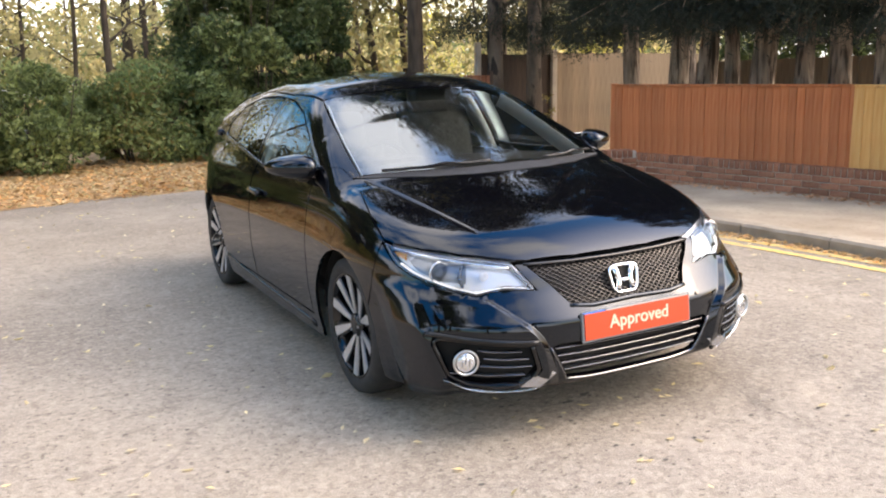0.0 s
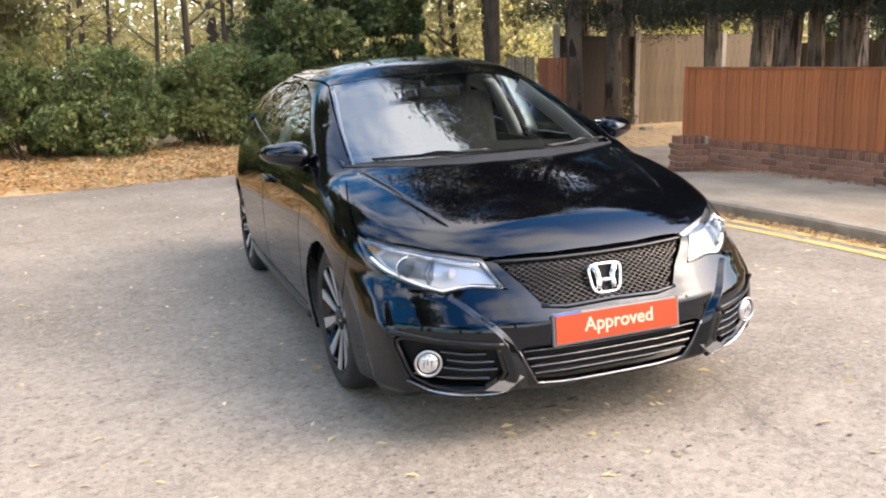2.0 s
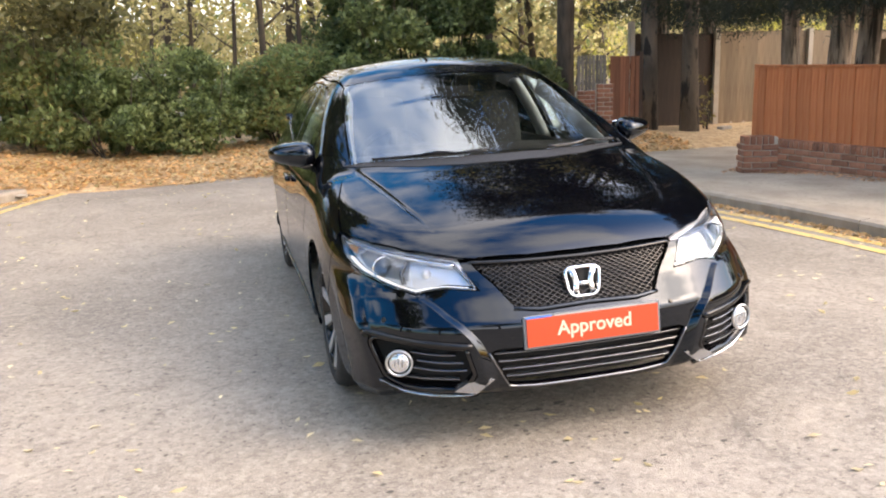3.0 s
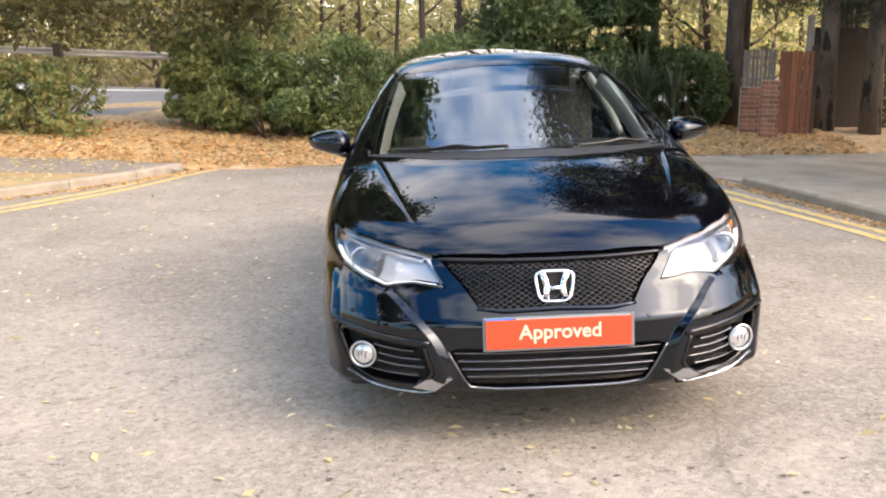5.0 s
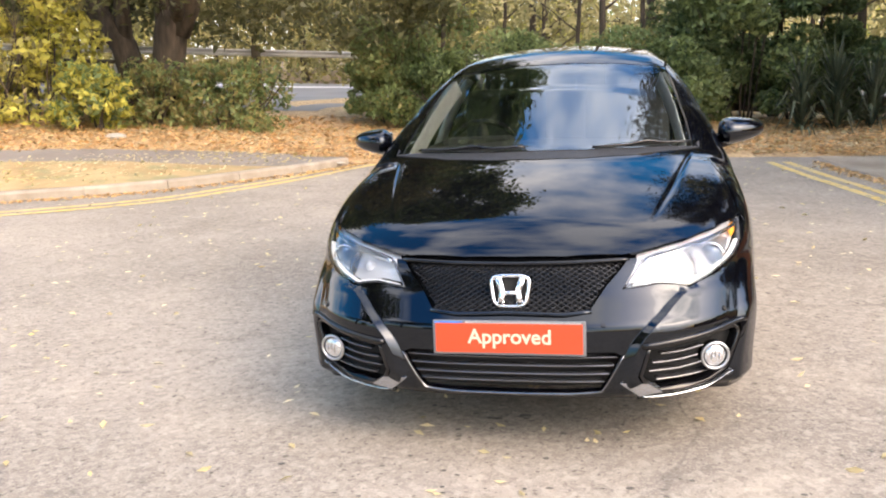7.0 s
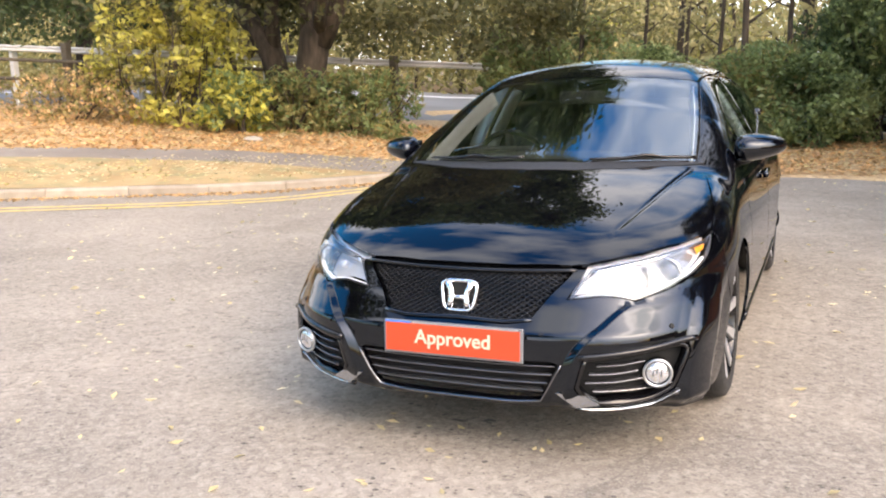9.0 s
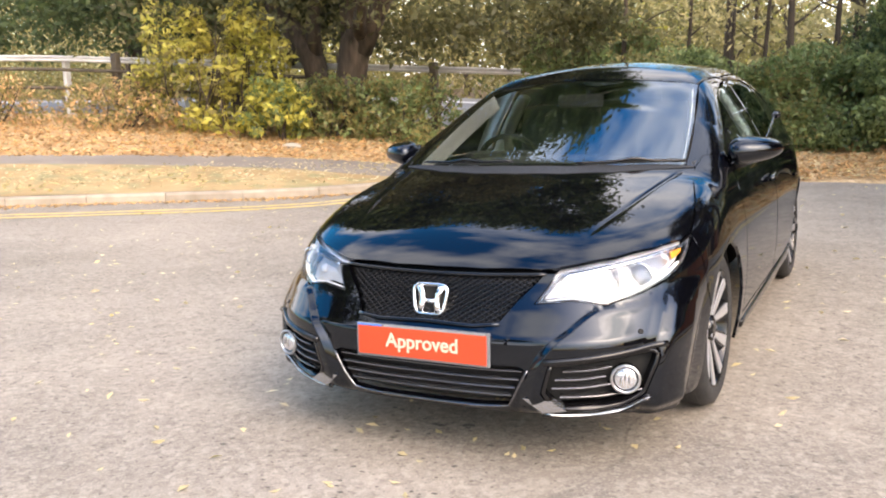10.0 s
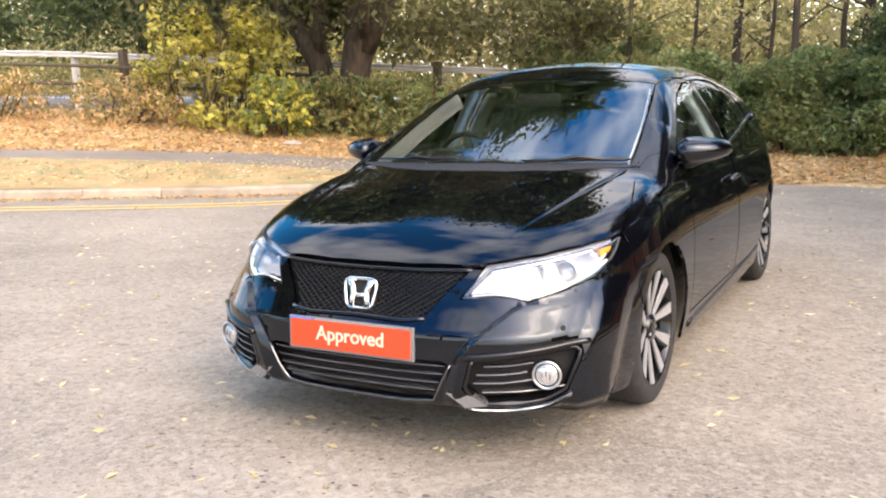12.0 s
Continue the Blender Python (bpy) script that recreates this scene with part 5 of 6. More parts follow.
both("pillar_trim", lambda f: liner(f, [(2.50, .60), (2.48, .95), (2.46, 1.29)], .13), label="light grey pillar trim")
part("room_mirror", box_bm(.24, .03, .065, (0, 1.80, 1.235), .015), M_INTERIOR, car, "dark room mirror", smooth=True)
for s in (1, -1):
    part("door_card", box_bm(.03, 1.75, .50, (s * .735, 2.45, .66), .01), M_INTERIOR, car, "dark door lining")


# ---- garden wall and fences ----
def board_panel(parent, x0, x1, z0, z1, mat, width=0.105, y=0.0, jitter=0.004, tilt=0.10):
    """Vertical feather-edge boards, each a piece of its own, sharing three meshes."""
    meshes = []
    h = z1 - z0
    for k in range(3):
        bm = bmesh.new()
        t0, t1, w = 0.006, 0.011, width * 1.12
        pts = [(-w / 2, -t0 / 2), (w / 2, -t1), (w / 2, 0.002), (-w / 2, 0.004)]
        lo = [bm.verts.new((px, py, 0)) for px, py in pts]
        hi = [bm.verts.new((px, py, h - 0.004 * k)) for px, py in pts]
        bm.faces.new(lo[::-1])
        bm.faces.new(hi)
        for i in range(4):
            bm.faces.new((lo[i], lo[(i + 1) % 4], hi[(i + 1) % 4], hi[i]))
        me = bpy.data.meshes.new("board")
        bm.to_mesh(me)
        bm.free()
        me.materials.append(mat)
        meshes.append(me)
    n = max(1, int(round((x1 - x0) / width)))
    for i in range(n):
        x = x0 + (i + .5) * (x1 - x0) / n
        put("board", meshes[i % 3], parent, m=Matrix.Translation((x, y + rng.uniform(-jitter, jitter), z0)) @ Matrix.Rotation(rng.uniform(-.006, .006), 4, "Y"))


def brick_mesh(l, w, h, name="brick"):
    bm = box_bm(l, w, h)
    bmesh.ops.bevel(bm, geom=list(bm.edges), offset=0.006, segments=1, affect="EDGES")
    me = bpy.data.meshes.new(name)
    bm.to_mesh(me)
    bm.free()
    me.materials.append(M_BRICK)
    return me


B_STRETCH, B_SOLDIER, B_HEAD = brick_mesh(.215, .1025, .065), brick_mesh(.065, .215, .102), brick_mesh(.1025, .215, .065)


def brickwork(parent, length, courses, soldier, y=0.0, x0=0.0, thick=0.215, z0=0.0):
    """Courses of bricks on one face of a wall that runs along x, with a course on edge over them."""
    for c in range(courses):
        x = x0 + (-.1125 if c % 2 else 0)
        z = z0 + .0375 + c * .075
        while x < x0 + length - .02:
            a, b = max(x, x0), min(x + .215, x0 + length)
            if b - a > .03:
                o = put("brick", B_STRETCH, parent, m=Matrix.Translation(((a + b) / 2, y + .049 + rng.uniform(-.003, .003), z)) @ Matrix.Diagonal(((b - a) / .215, 1, 1, 1)))
            x += .225
    if soldier:
        for i in range(int(length / .075)):
            put("brick", B_SOLDIER, parent, m=Matrix.Translation((x0 + .0375 + i * .075, y + .105 + rng.uniform(-.003, .003), z0 + courses * .075 + .053 + rng.uniform(-.002, .002))))
    core = box_bm(length - .01, thick - .02, courses * .075 + (.09 if soldier else 0), (x0 + length / 2, y + thick / 2, z0 + (courses * .075 + (.09 if soldier else 0)) / 2))
    part("mortar", core, M_MORTAR, parent, "pale mortar core")


WALL_A, WALL_B = Vector((5.42, 7.42, -.20)), Vector((6.22, 3.55, -.20))
wall_dir = (WALL_B - WALL_A).normalized()
ang = math.degrees(math.atan2(wall_dir.y, wall_dir.x))
WALLM = Matrix.Translation(WALL_A) @ LEAN @ Matrix.Rotation(radians(ang), 4, "Z") @ Matrix.Rotation(radians(0.4), 4, "Y")
wall = thing("garden_wall", "low red brick garden wall with a brick-on-edge top", "wall", WALLM, kind="structure")
brickwork(wall, 7.2, 4, True)
# brick pier that closes the wall's end towards the drive
PIERM = Matrix.Translation((5.12, 7.03, -.15)) @ LEAN @ Matrix.Rotation(radians(-17), 4, "Z")
endpier = thing("wall_pier", "short red brick pier with a brick-on-edge top ending the garden wall", "wall", PIERM, kind="structure")
brickwork(endpier, .425, 5, True, z0=-.075)
for c in range(-1, 4):      # its side towards the drive
    put("brick", B_STRETCH, endpier, m=Matrix.Translation((.049, .16 + (.06 if c % 2 else 0), .0375 + c * .075)) @ Matrix.Rotation(radians(90), 4, "Z"))
fence = thing("board_fence", "russet close-boarded fence panels on the brick wall", "fence", WALLM @ Matrix.Translation((0, .10, .405)), group="board fences")
board_panel(fence, .05, 3.36, 0.0, .885, M_FENCE)
part("capping", box_bm(3.36, .05, .028, (1.70, .0, .895), .005), M_FENCE, fence, "russet capping strip")
part("fence_post", box_bm(.075, .075, .93, (.0, .03, .45), .006), M_FENCE, fence, "russet end post")
fence2 = thing("board_fence", "newer orange close-boarded fence panels on the brick wall", "fence", WALLM @ Matrix.Translation((3.42, .10, .405)), group="board fences")
board_panel(fence2, 0, 3.7, -.02, .88, M_FENCE_NEW)
part("capping", box_bm(3.7, .05, .028, (1.85, .0, .89), .005), M_FENCE_NEW, fence2, "orange capping strip")
part("fence_post", box_bm(.09, .06, .95, (-.03, .03, .43), .006), M_FENCE, fence2, "russet post")

# the far boarded fences by the drive
def run(a, b):
    a, b = Vector(a), Vector(b)
    d = b - a
    return Matrix.Translation(a) @ LEAN @ Matrix.Rotation(math.atan2(d.y, d.x), 4, "Z"), d.length


FM, FL = run((6.62, 13.30, -.22), (8.72, 13.75, -.30))
f3 = thing("board_fence", "dark brown boarded fence panel between concrete posts", "fence", FM, group="board fences")
board_panel(f3, .06, FL - .08, .05, 1.90, M_FENCE_DARK, 0.14)
FM2, FL2 = run((8.72, 13.75, -.30), (13.2, 14.1, -.45))
f4 = thing("board_fence", "weathered beige boarded fence panels", "fence", FM2, group="board fences")
board_panel(f4, .08, FL2, .05, 1.95, M_FENCE_OLD, 0.15)
part("gravel_board", box_bm(FL2, .05, .16, (FL2 / 2, .02, .04)), M_CONCRETE, f4, "concrete gravel board")
for p, h, w in (((8.70, 13.70, -.30), 2.02, .12), ((6.60, 13.25, -.22), 2.12, .10), ((11.0, 13.9, -.4), 2.0, .11)):
    tagged(part("concrete_post", box_bm(w, .12, h, (0, 0, h / 2), .012), M_CONCRETE, None, m=Matrix.Translation(p) @ LEAN), "pale concrete fence post", "fence post", group="concrete posts")
FM3, FL3 = run((10.4, 11.5, -.4), (9.3, -3.0, -.4))
f5 = thing("board_fence", "weathered beige boarded fence behind the conifers", "fence", FM3, group="board fences")
board_panel(f5, 0, FL3, .05, 1.72, M_FENCE_OLD, 0.15)
# gate pier with slatted top and open gate
GM, GL = run((4.93, 11.86, -.17), (5.47, 11.80, -.19))
gp = thing("gate_wall", "red brick wall carrying a slatted screen beside the drive", "wall", GM, kind="structure")
brickwork(gp, .54, 12, False)
PM, PL = run((5.03, 11.28, -.20), (5.30, 11.22, -.20))
gpier = thing("gate_pier", "weathered red brick gate pier beside the drive", "pier", PM, kind="structure")
brickwork(gpier, .27, 14, False)
slat = thing("slatted_screen", "silvered grey upright slats on the brick wall", "screen", GM @ Matrix.Translation((-.01, .06, .90)))
for i in range(8):
    part("slat", box_bm(.052, .022, .60 + .012 * (i % 3), (.035 + i * .066, rng.uniform(-.004, .004), .30), .004), M_GREYSLAT, slat)
for z in (.12, .48):
    part("rail", box_bm(.54, .03, .05, (.27, .03, z), .004), M_GREYSLAT, slat)
HM, HL = run((5.49, 11.80, -.19), (6.12, 11.93, -.21))
gate = thing("garden_gate", "red-brown boarded gate with upright slats beside the drive", "gate", HM)
for i in range(6):
    x = .06 + i * (HL - .12) / 5
    part("board", box_bm(.112 if i < 3 else .085, .02, 1.38, (x, -.012 + rng.uniform(-.003, .003), .79), .004), M_FENCE_RED, gate)
for z in (.28, .80, 1.30):
    part("gate_rail", box_bm(HL, .035, .09, (HL / 2, .02, z), .005), M_FENCE_RED, gate)
part("gate_post", box_bm(.09, .09, 1.56, (HL + .03, .03, .78), .008), M_FENCE_DARK, gate)


# ---- trees ----
def branchy(base, height, r0, lean=(0, 0), limbs=5, first=0.35, spread=0.5, sides=10, wob=0.08, seed=0, r_top=0.25, rise=0.6):
    """Trunk and limbs as tubes; returns pieces and the ends of the limbs."""
    q = np.random.default_rng(seed)
    n = 9
    t = np.linspace(0, 1, n)
    base = np.array(base, float)
    trunk = base + np.c_[lean[0] * t + wob * np.cumsum(q.normal(size=n)) * .35, lean[1] * t + wob * np.cumsum(q.normal(size=n)) * .35, height * t]
    trunk[0] = base
    rad = r0 * (1 - (1 - r_top) * t)
    rad[0] *= 1.25
    pieces, ends = [tube(trunk, rad, sides)], [trunk[-1]]
    for k in range(limbs):
        s = first + (1 - first) * (k + q.uniform(0, .8)) / max(1, limbs)
        s = min(s, .97)
        p = np.array([np.interp(s, t, trunk[:, i]) for i in range(3)])
        a = q.uniform(0, 2 * math.pi)
        ln = spread * height * q.uniform(.5, 1.0) * (1.15 - s * .6)
        d = np.array([math.cos(a), math.sin(a), rise * q.uniform(.5, 1.4)])
        d /= np.linalg.norm(d)
        u = np.linspace(0, 1, 6)
        lim = p + d * ln * u[:, None] + q.normal(size=(6, 3)) * ln * .035 * u[:, None] + np.c_[0 * u, 0 * u, .12 * ln * u * u]
        r = float(np.interp(s, t, rad)) * .5
        pieces.append(tube(lim, r * (1 - .85 * u), 6))
        ends += [lim[-1], lim[3], lim[4]]
        for j in range(2):
            d2 = d + q.normal(size=3) * .6
            d2 /= np.linalg.norm(d2)
            tw = lim[3 + j] + d2 * ln * .4 * np.linspace(0, 1, 4)[:, None]
            pieces.append(tube(tw, r * .25 * (1 - .8 * np.linspace(0, 1, 4)), 5))
            ends.append(tw[-1])
    return pieces, np.array(ends)


def clumps(ends, count, size, q, squash=.7):
    c = ends[q.integers(0, len(ends), count)]
    d = q.normal(size=(count, 3))
    d /= np.linalg.norm(d, axis=1)[:, None]
    return c + d * (q.uniform(0, 1, (count, 1)) ** .5) * size * (1, 1, squash)


def tree(label, base, height, r0, bark, leaf, count, clump, leaf_size, seed, group="", extra=None, **kw):
    q = np.random.default_rng(seed)
    o = thing("tree", label, "tree", group=group)
    pieces, ends = branchy(base, height, r0, seed=seed, **kw)
    put("trunk", fixed("trunk", *merged(pieces), bark, True), o)
    if count:
        pts = clumps(ends, count, clump, q)
        leaf_cloud("crown", pts, leaf_size, leaf, q, o)
    return o


def zland(x, y):
    return float(land(x, y))


# old double-trunked tree behind the verge
q = np.random.default_rng(3)
oak = thing("tree", "old spreading tree with two dark trunks and olive leaves", "tree")
pa, ea = branchy((-7.3, 10.9, .45), 8.5, .32, (1.2, .3), 9, .2, .42, 14, .06, 31, .3)
pb, eb = branchy((-7.72, 11.0, .45), 5.0, .30, (-3.4, .4), 8, .3, .42, 12, .06, 32, .3)
pc, ec = branchy((-7.2, 10.9, 1.7), 5.5, .17, (2.2, -1.0), 6, .3, .5, 10, .06, 33, .3)
stem = [tube(p, r, 14) for p, r in (
    ([(-7.22, 10.9, .2), (-7.27, 10.9, .9), (-7.25, 10.9, 1.6), (-7.12, 10.9, 2.2), (-7.05, 10.9, 2.4)], [.44, .31, .27, .27, .2]),
    ([(-7.02, 10.9, 2.05), (-6.75, 10.9, 2.5), (-6.35, 10.85, 3.1), (-5.7, 10.8, 4.6)], [.20, .17, .15, .10]),
    ([(-7.2, 10.92, 2.05), (-7.24, 10.95, 2.7), (-7.35, 11.0, 3.6), (-7.2, 11.0, 6.5), (-6.6, 11.0, 8.5)], [.20, .17, .15, .12, .07]),
    ([(-7.95, 11.1, .2), (-8.0, 11.1, 1.2), (-8.12, 11.05, 1.9), (-8.5, 11.0, 2.5), (-9.1, 11.0, 3.2), (-10.4, 10.9, 4.8)], [.32, .24, .22, .19, .16, .08]),
    ([(-8.1, 11.05, 1.8), (-8.06, 11.0, 2.6), (-7.9, 11.0, 3.6)], [.15, .13, .10]))]
put("trunk", fixed("trunk", *merged(stem + pa[1:] + pb[1:] + pc[1:]), M_BARK, True), oak, "dark rough-barked trunks and limbs")
ends = np.vstack([ea, eb, ec])
hang = q.uniform((-7.6, 10.6, 1.85), (-2.6, 12.6, 2.7), (26, 3))       # low hanging sprays
ends = ends[(ends[:, 2] > 2.6) & (ends[:, 2] < 8.2) & ((ends[:, 0] > -7.6) | (ends[:, 2] < 4.5))]
leaf_cloud("crown", np.vstack([clumps(ends, 26000, 1.15, q), q.uniform((-11, 8.6, 2.35), (-4.5, 12.5, 3.4), (2500, 3)), hang[q.integers(0, 26, 3600)] + q.normal(size=(3600, 3)) * (.32, .25, .14)]), .07, M_LEAF_OAK, q, oak)

wa, we = q.uniform(-50, -13, 110), q.uniform(0, 1, 110) ** .7        # clumps of the high crown, by bearing and height seen from the car
we = 20 + (np.interp(wa, [-50, -40, -33, -27, -20, -15, -12], [36, 38, 42, 49, 52, 50, 40]) - 20) * we
wd = q.uniform(10.5, 13.5, 110)
high = np.c_[wd * np.sin(np.radians(wa)), 1 + wd * np.cos(np.radians(wa)), 1 + wd * np.tan(np.radians(we))]
limb = [tube([(-6.4, 11.0, 4.5), (.5 * (c[0] - 6.4), .5 * (c[1] + 11), .45 * (c[2] + 4.5)), tuple(c)], [.09, .05, .015], 5) for c in high[::14]]
put("limb", fixed("limb", *merged(limb), M_BARK, True), oak, "high dark limbs")
leaf_cloud("high_crown", high[q.integers(0, 110, 38000)] + q.normal(size=(38000, 3)) * (.42, .42, .32), .15, M_LEAF_DARK, q, oak)
low = tree("broad dark-leaved tree overhanging the barrier", (-14.5, 13.0, .9), 6.5, .22, M_BARK, M_LEAF_OAK, 14000, 1.3, .08, 34, limbs=10, first=.22, spread=.45)
tree("broad dark-leaved tree overhanging the barrier", (-11.2, 12.6, .8), 6.0, .18, M_BARK, M_LEAF_OAK, 10000, 1.1, .08, 35, limbs=9, first=.25, spread=.4)
cl = q.uniform((-18, 9.5, 2.7), (-10.2, 13.5, 4.6), (34, 3))
leaf_cloud("crown", cl[q.integers(0, 34, 13000)] + q.normal(size=(13000, 3)) * (.55, .45, .32), .075, M_LEAF_DARK, q, low)
# conifers behind the garden fence
q = np.random.default_rng(5)
conifer_at = [(6.75, 3.1, .17), (6.72, 4.05, .20), (6.80, 4.75, .15), (6.85, 5.35, .13), (6.78, 5.95, .18), (6.95, 6.55, .12), (6.85, 7.05, .16), (7.2, 8.1, .17), (7.4, 9.4, .15)]
for k, (x, y, r) in enumerate(conifer_at):
    o = thing("tree", "tall conifer with a bare pale trunk and dark crown", "tree", group="conifers behind the fence")
    pieces, ends = branchy((x, y, -.3), 7.6 + .45 * max(0, y - 4), r, (.35 + .1 * q.normal(), .1 * q.normal()), 12, .22, .16, 12, .07, 50 + k, .35, .1)
    low = [tube([(x + .1, y, z), (x - .5 + .3 * q.normal(), y - .3 + .4 * q.normal(), z - .1), (x - 1.0, y + .5 * q.normal(), z - .45)], [.025, .015, .006], 5) for z in (2.5, 3.0)]
    put("trunk", fixed("trunk", *merged(pieces + low), M_BARK_PALE, True), o)
    n = 50000
    whorls = q.uniform(0, 1, 170) ** 1.3 * (5.4 + .45 * max(0, y - 4)) + 1.92 + .25 * abs(q.normal())
    wa = q.uniform(0, 2 * math.pi, 170)
    i = q.integers(0, 170, n)
    out = np.sqrt(q.uniform(0, 1, n)) * (1.35 - .10 * whorls[i])
    aa = wa[i] + q.normal(size=n) * .28
    cz = whorls[i] - .30 * out ** 1.5 + q.normal(size=n) * .10
    leaf_cloud("crown", np.c_[x + .03 * cz + out * np.cos(aa), y + out * np.sin(aa), cz], .040, M_LEAF_CONIFER, q, o, droop=.4, broad=.16)

# dark-trunked trees beside the drive
q = np.random.default_rng(8)
for k, (x, y, r, h) in enumerate(((5.25, 13.2, .17, 14), (6.72, 12.75, .17, 15), (7.35, 12.3, .16, 15), (6.1, 15.2, .13, 9), (5.75, 14.6, .10, 8), (8.6, 15.8, .15, 9))):
    tree("tall slim tree with a dark straight trunk", (x, y, zland(x, y) - .3), h, r, M_BARK_MOTTLED if k in (1, 2) else M_BARK, M_LEAF_CONIFER if k in (1, 2) else M_LEAF_OLIVE, 9000 if k in (1, 2) else 2500, 1.2, .10, 70 + k,
         group="trees by the drive", lean=(.35, 0), limbs=9, first=.34, spread=.22, wob=.07)
# dark boughs of the conifers that close over the drive
q = np.random.default_rng(9)
for x0, y0, z0 in ((6.9, 12.7, 2.45), (8.1, 12.9, 2.3), (7.6, 10.6, 2.15), (7.3, 8.4, 2.2)):
    o = thing("tree", "dark conifer with drooping boughs shading the drive", "tree", group="conifers over the drive")
    bx, by = (x0 + .9, y0 + 1.6) if y0 > 12 else (x0 + 2.5, y0 + .4)
    pieces, _ = branchy((bx, by, -.3), 12, .15, (.2, 0), 12, .2, .16, 10, .05, 90 + int(x0 * 10), .35, .1)
    put("trunk", fixed("trunk", *merged(pieces), M_BARK_PALE, True), o)
    n = 36000
    wz = z0 + 7.0 * q.uniform(0, 1, 80) ** 1.6
    wa = q.uniform(0, 2 * math.pi, 80)
    i = q.integers(0, 80, n)
    out = np.sqrt(q.uniform(0, 1, n)) * 1.9
    aa = wa[i] + q.normal(size=n) * .3
    leaf_cloud("crown", np.c_[x0 + .9 + out * np.cos(aa), y0 + .8 + out * np.sin(aa), wz[i] - .28 * out + q.normal(size=n) * .12], .045, M_LEAF_CONIFER, q, o, droop=.4, broad=.15)


wa, we = q.uniform(14, 44, 90), q.uniform(0, 1, 90) ** .8     # high boughs of the last one, by bearing and height seen from the car
we = 27 + (np.interp(wa, [13, 16, 20, 30, 44], [34, 45, 50, 51, 49]) - 27) * we
wd = q.uniform(12.0, 14.5, 90)
c = np.c_[wd * np.sin(np.radians(wa)), 1 + wd * np.cos(np.radians(wa)), 1 + wd * np.tan(np.radians(we))]
limb = [tube([(8.0, 13.6, 5.0 + .4 * k), (.4 * p[0] + 4.6, .4 * p[1] + 8, .5 * p[2] + 3.2), tuple(p)], [.07, .045, .012], 5) for k, p in enumerate(c[::8])]
put("limb", fixed("limb", *merged(limb), M_BARK, True), o, "high dark limbs")
leaf_cloud("high_crown", c[q.integers(0, 90, 30000)] + q.normal(size=(30000, 3)) * (.55, .45, .22), .12, M_LEAF_CONIFER, q, o, droop=.4, broad=.22)


# ---- shrubs ----
def shrub(label, x, y, rx, ry, h, leaf, count, size, seed, leaf2=None, share=.15, group="shrubs on the bank"):
    q = np.random.default_rng(seed)
    z0 = zland(x, y)
    o = thing("shrub", label, "shrub", group=group)
    stems = []
    for k in range(9):
        a = q.uniform(0, 2 * math.pi)
        s = q.uniform(.3, .9)
        e = np.array([x + rx * s * math.cos(a), y + ry * s * math.sin(a), z0 + h * q.uniform(.55, .95)])
        b = np.array([x + .15 * math.cos(a), y + .15 * math.sin(a), z0 - .1])
        u = np.linspace(0, 1, 5)[:, None]
        stems.append(tube(b + (e - b) * u + q.normal(size=(5, 3)) * .05 * u, .022 * (1 - .75 * u[:, 0]), 5))
    put("stem", fixed("stem", *merged(stems), M_BARK, True), o, "thin brown stems")
    lumps = 34
    la, lz, ls = q.uniform(0, 2 * math.pi, lumps), q.uniform(.12, 1.0, lumps), q.uniform(.25, 1.0, lumps) ** .5
    prof = np.sqrt(np.clip(1 - (np.abs(lz - .42) / .62) ** 2.4, .05, 1))
    lc = np.c_[x + rx * .8 * prof * ls * np.cos(la), y + ry * .8 * prof * ls * np.sin(la), z0 + h * lz * .92]
    lr = q.uniform(.15, .42, lumps) * (rx + ry) / 2
    i = q.integers(0, lumps, count)
    d = q.normal(size=(count, 3))
    d /= np.linalg.norm(d, axis=1)[:, None]
    pts = lc[i] + d * lr[i][:, None] * (q.uniform(.35, 1.0, (count, 1)) ** .5) * (1, 1, .75)
    pts = pts[pts[:, 2] > z0 + .02]
    if leaf2 is not None:
        sel = q.uniform(size=len(pts)) < share
        leaf_cloud("foliage", pts[~sel], size, leaf, q, o)
        leaf_cloud("bright_foliage", pts[sel], size, leaf2, q, o)
    else:
        leaf_cloud("foliage", pts, size, leaf, q, o)
    return o


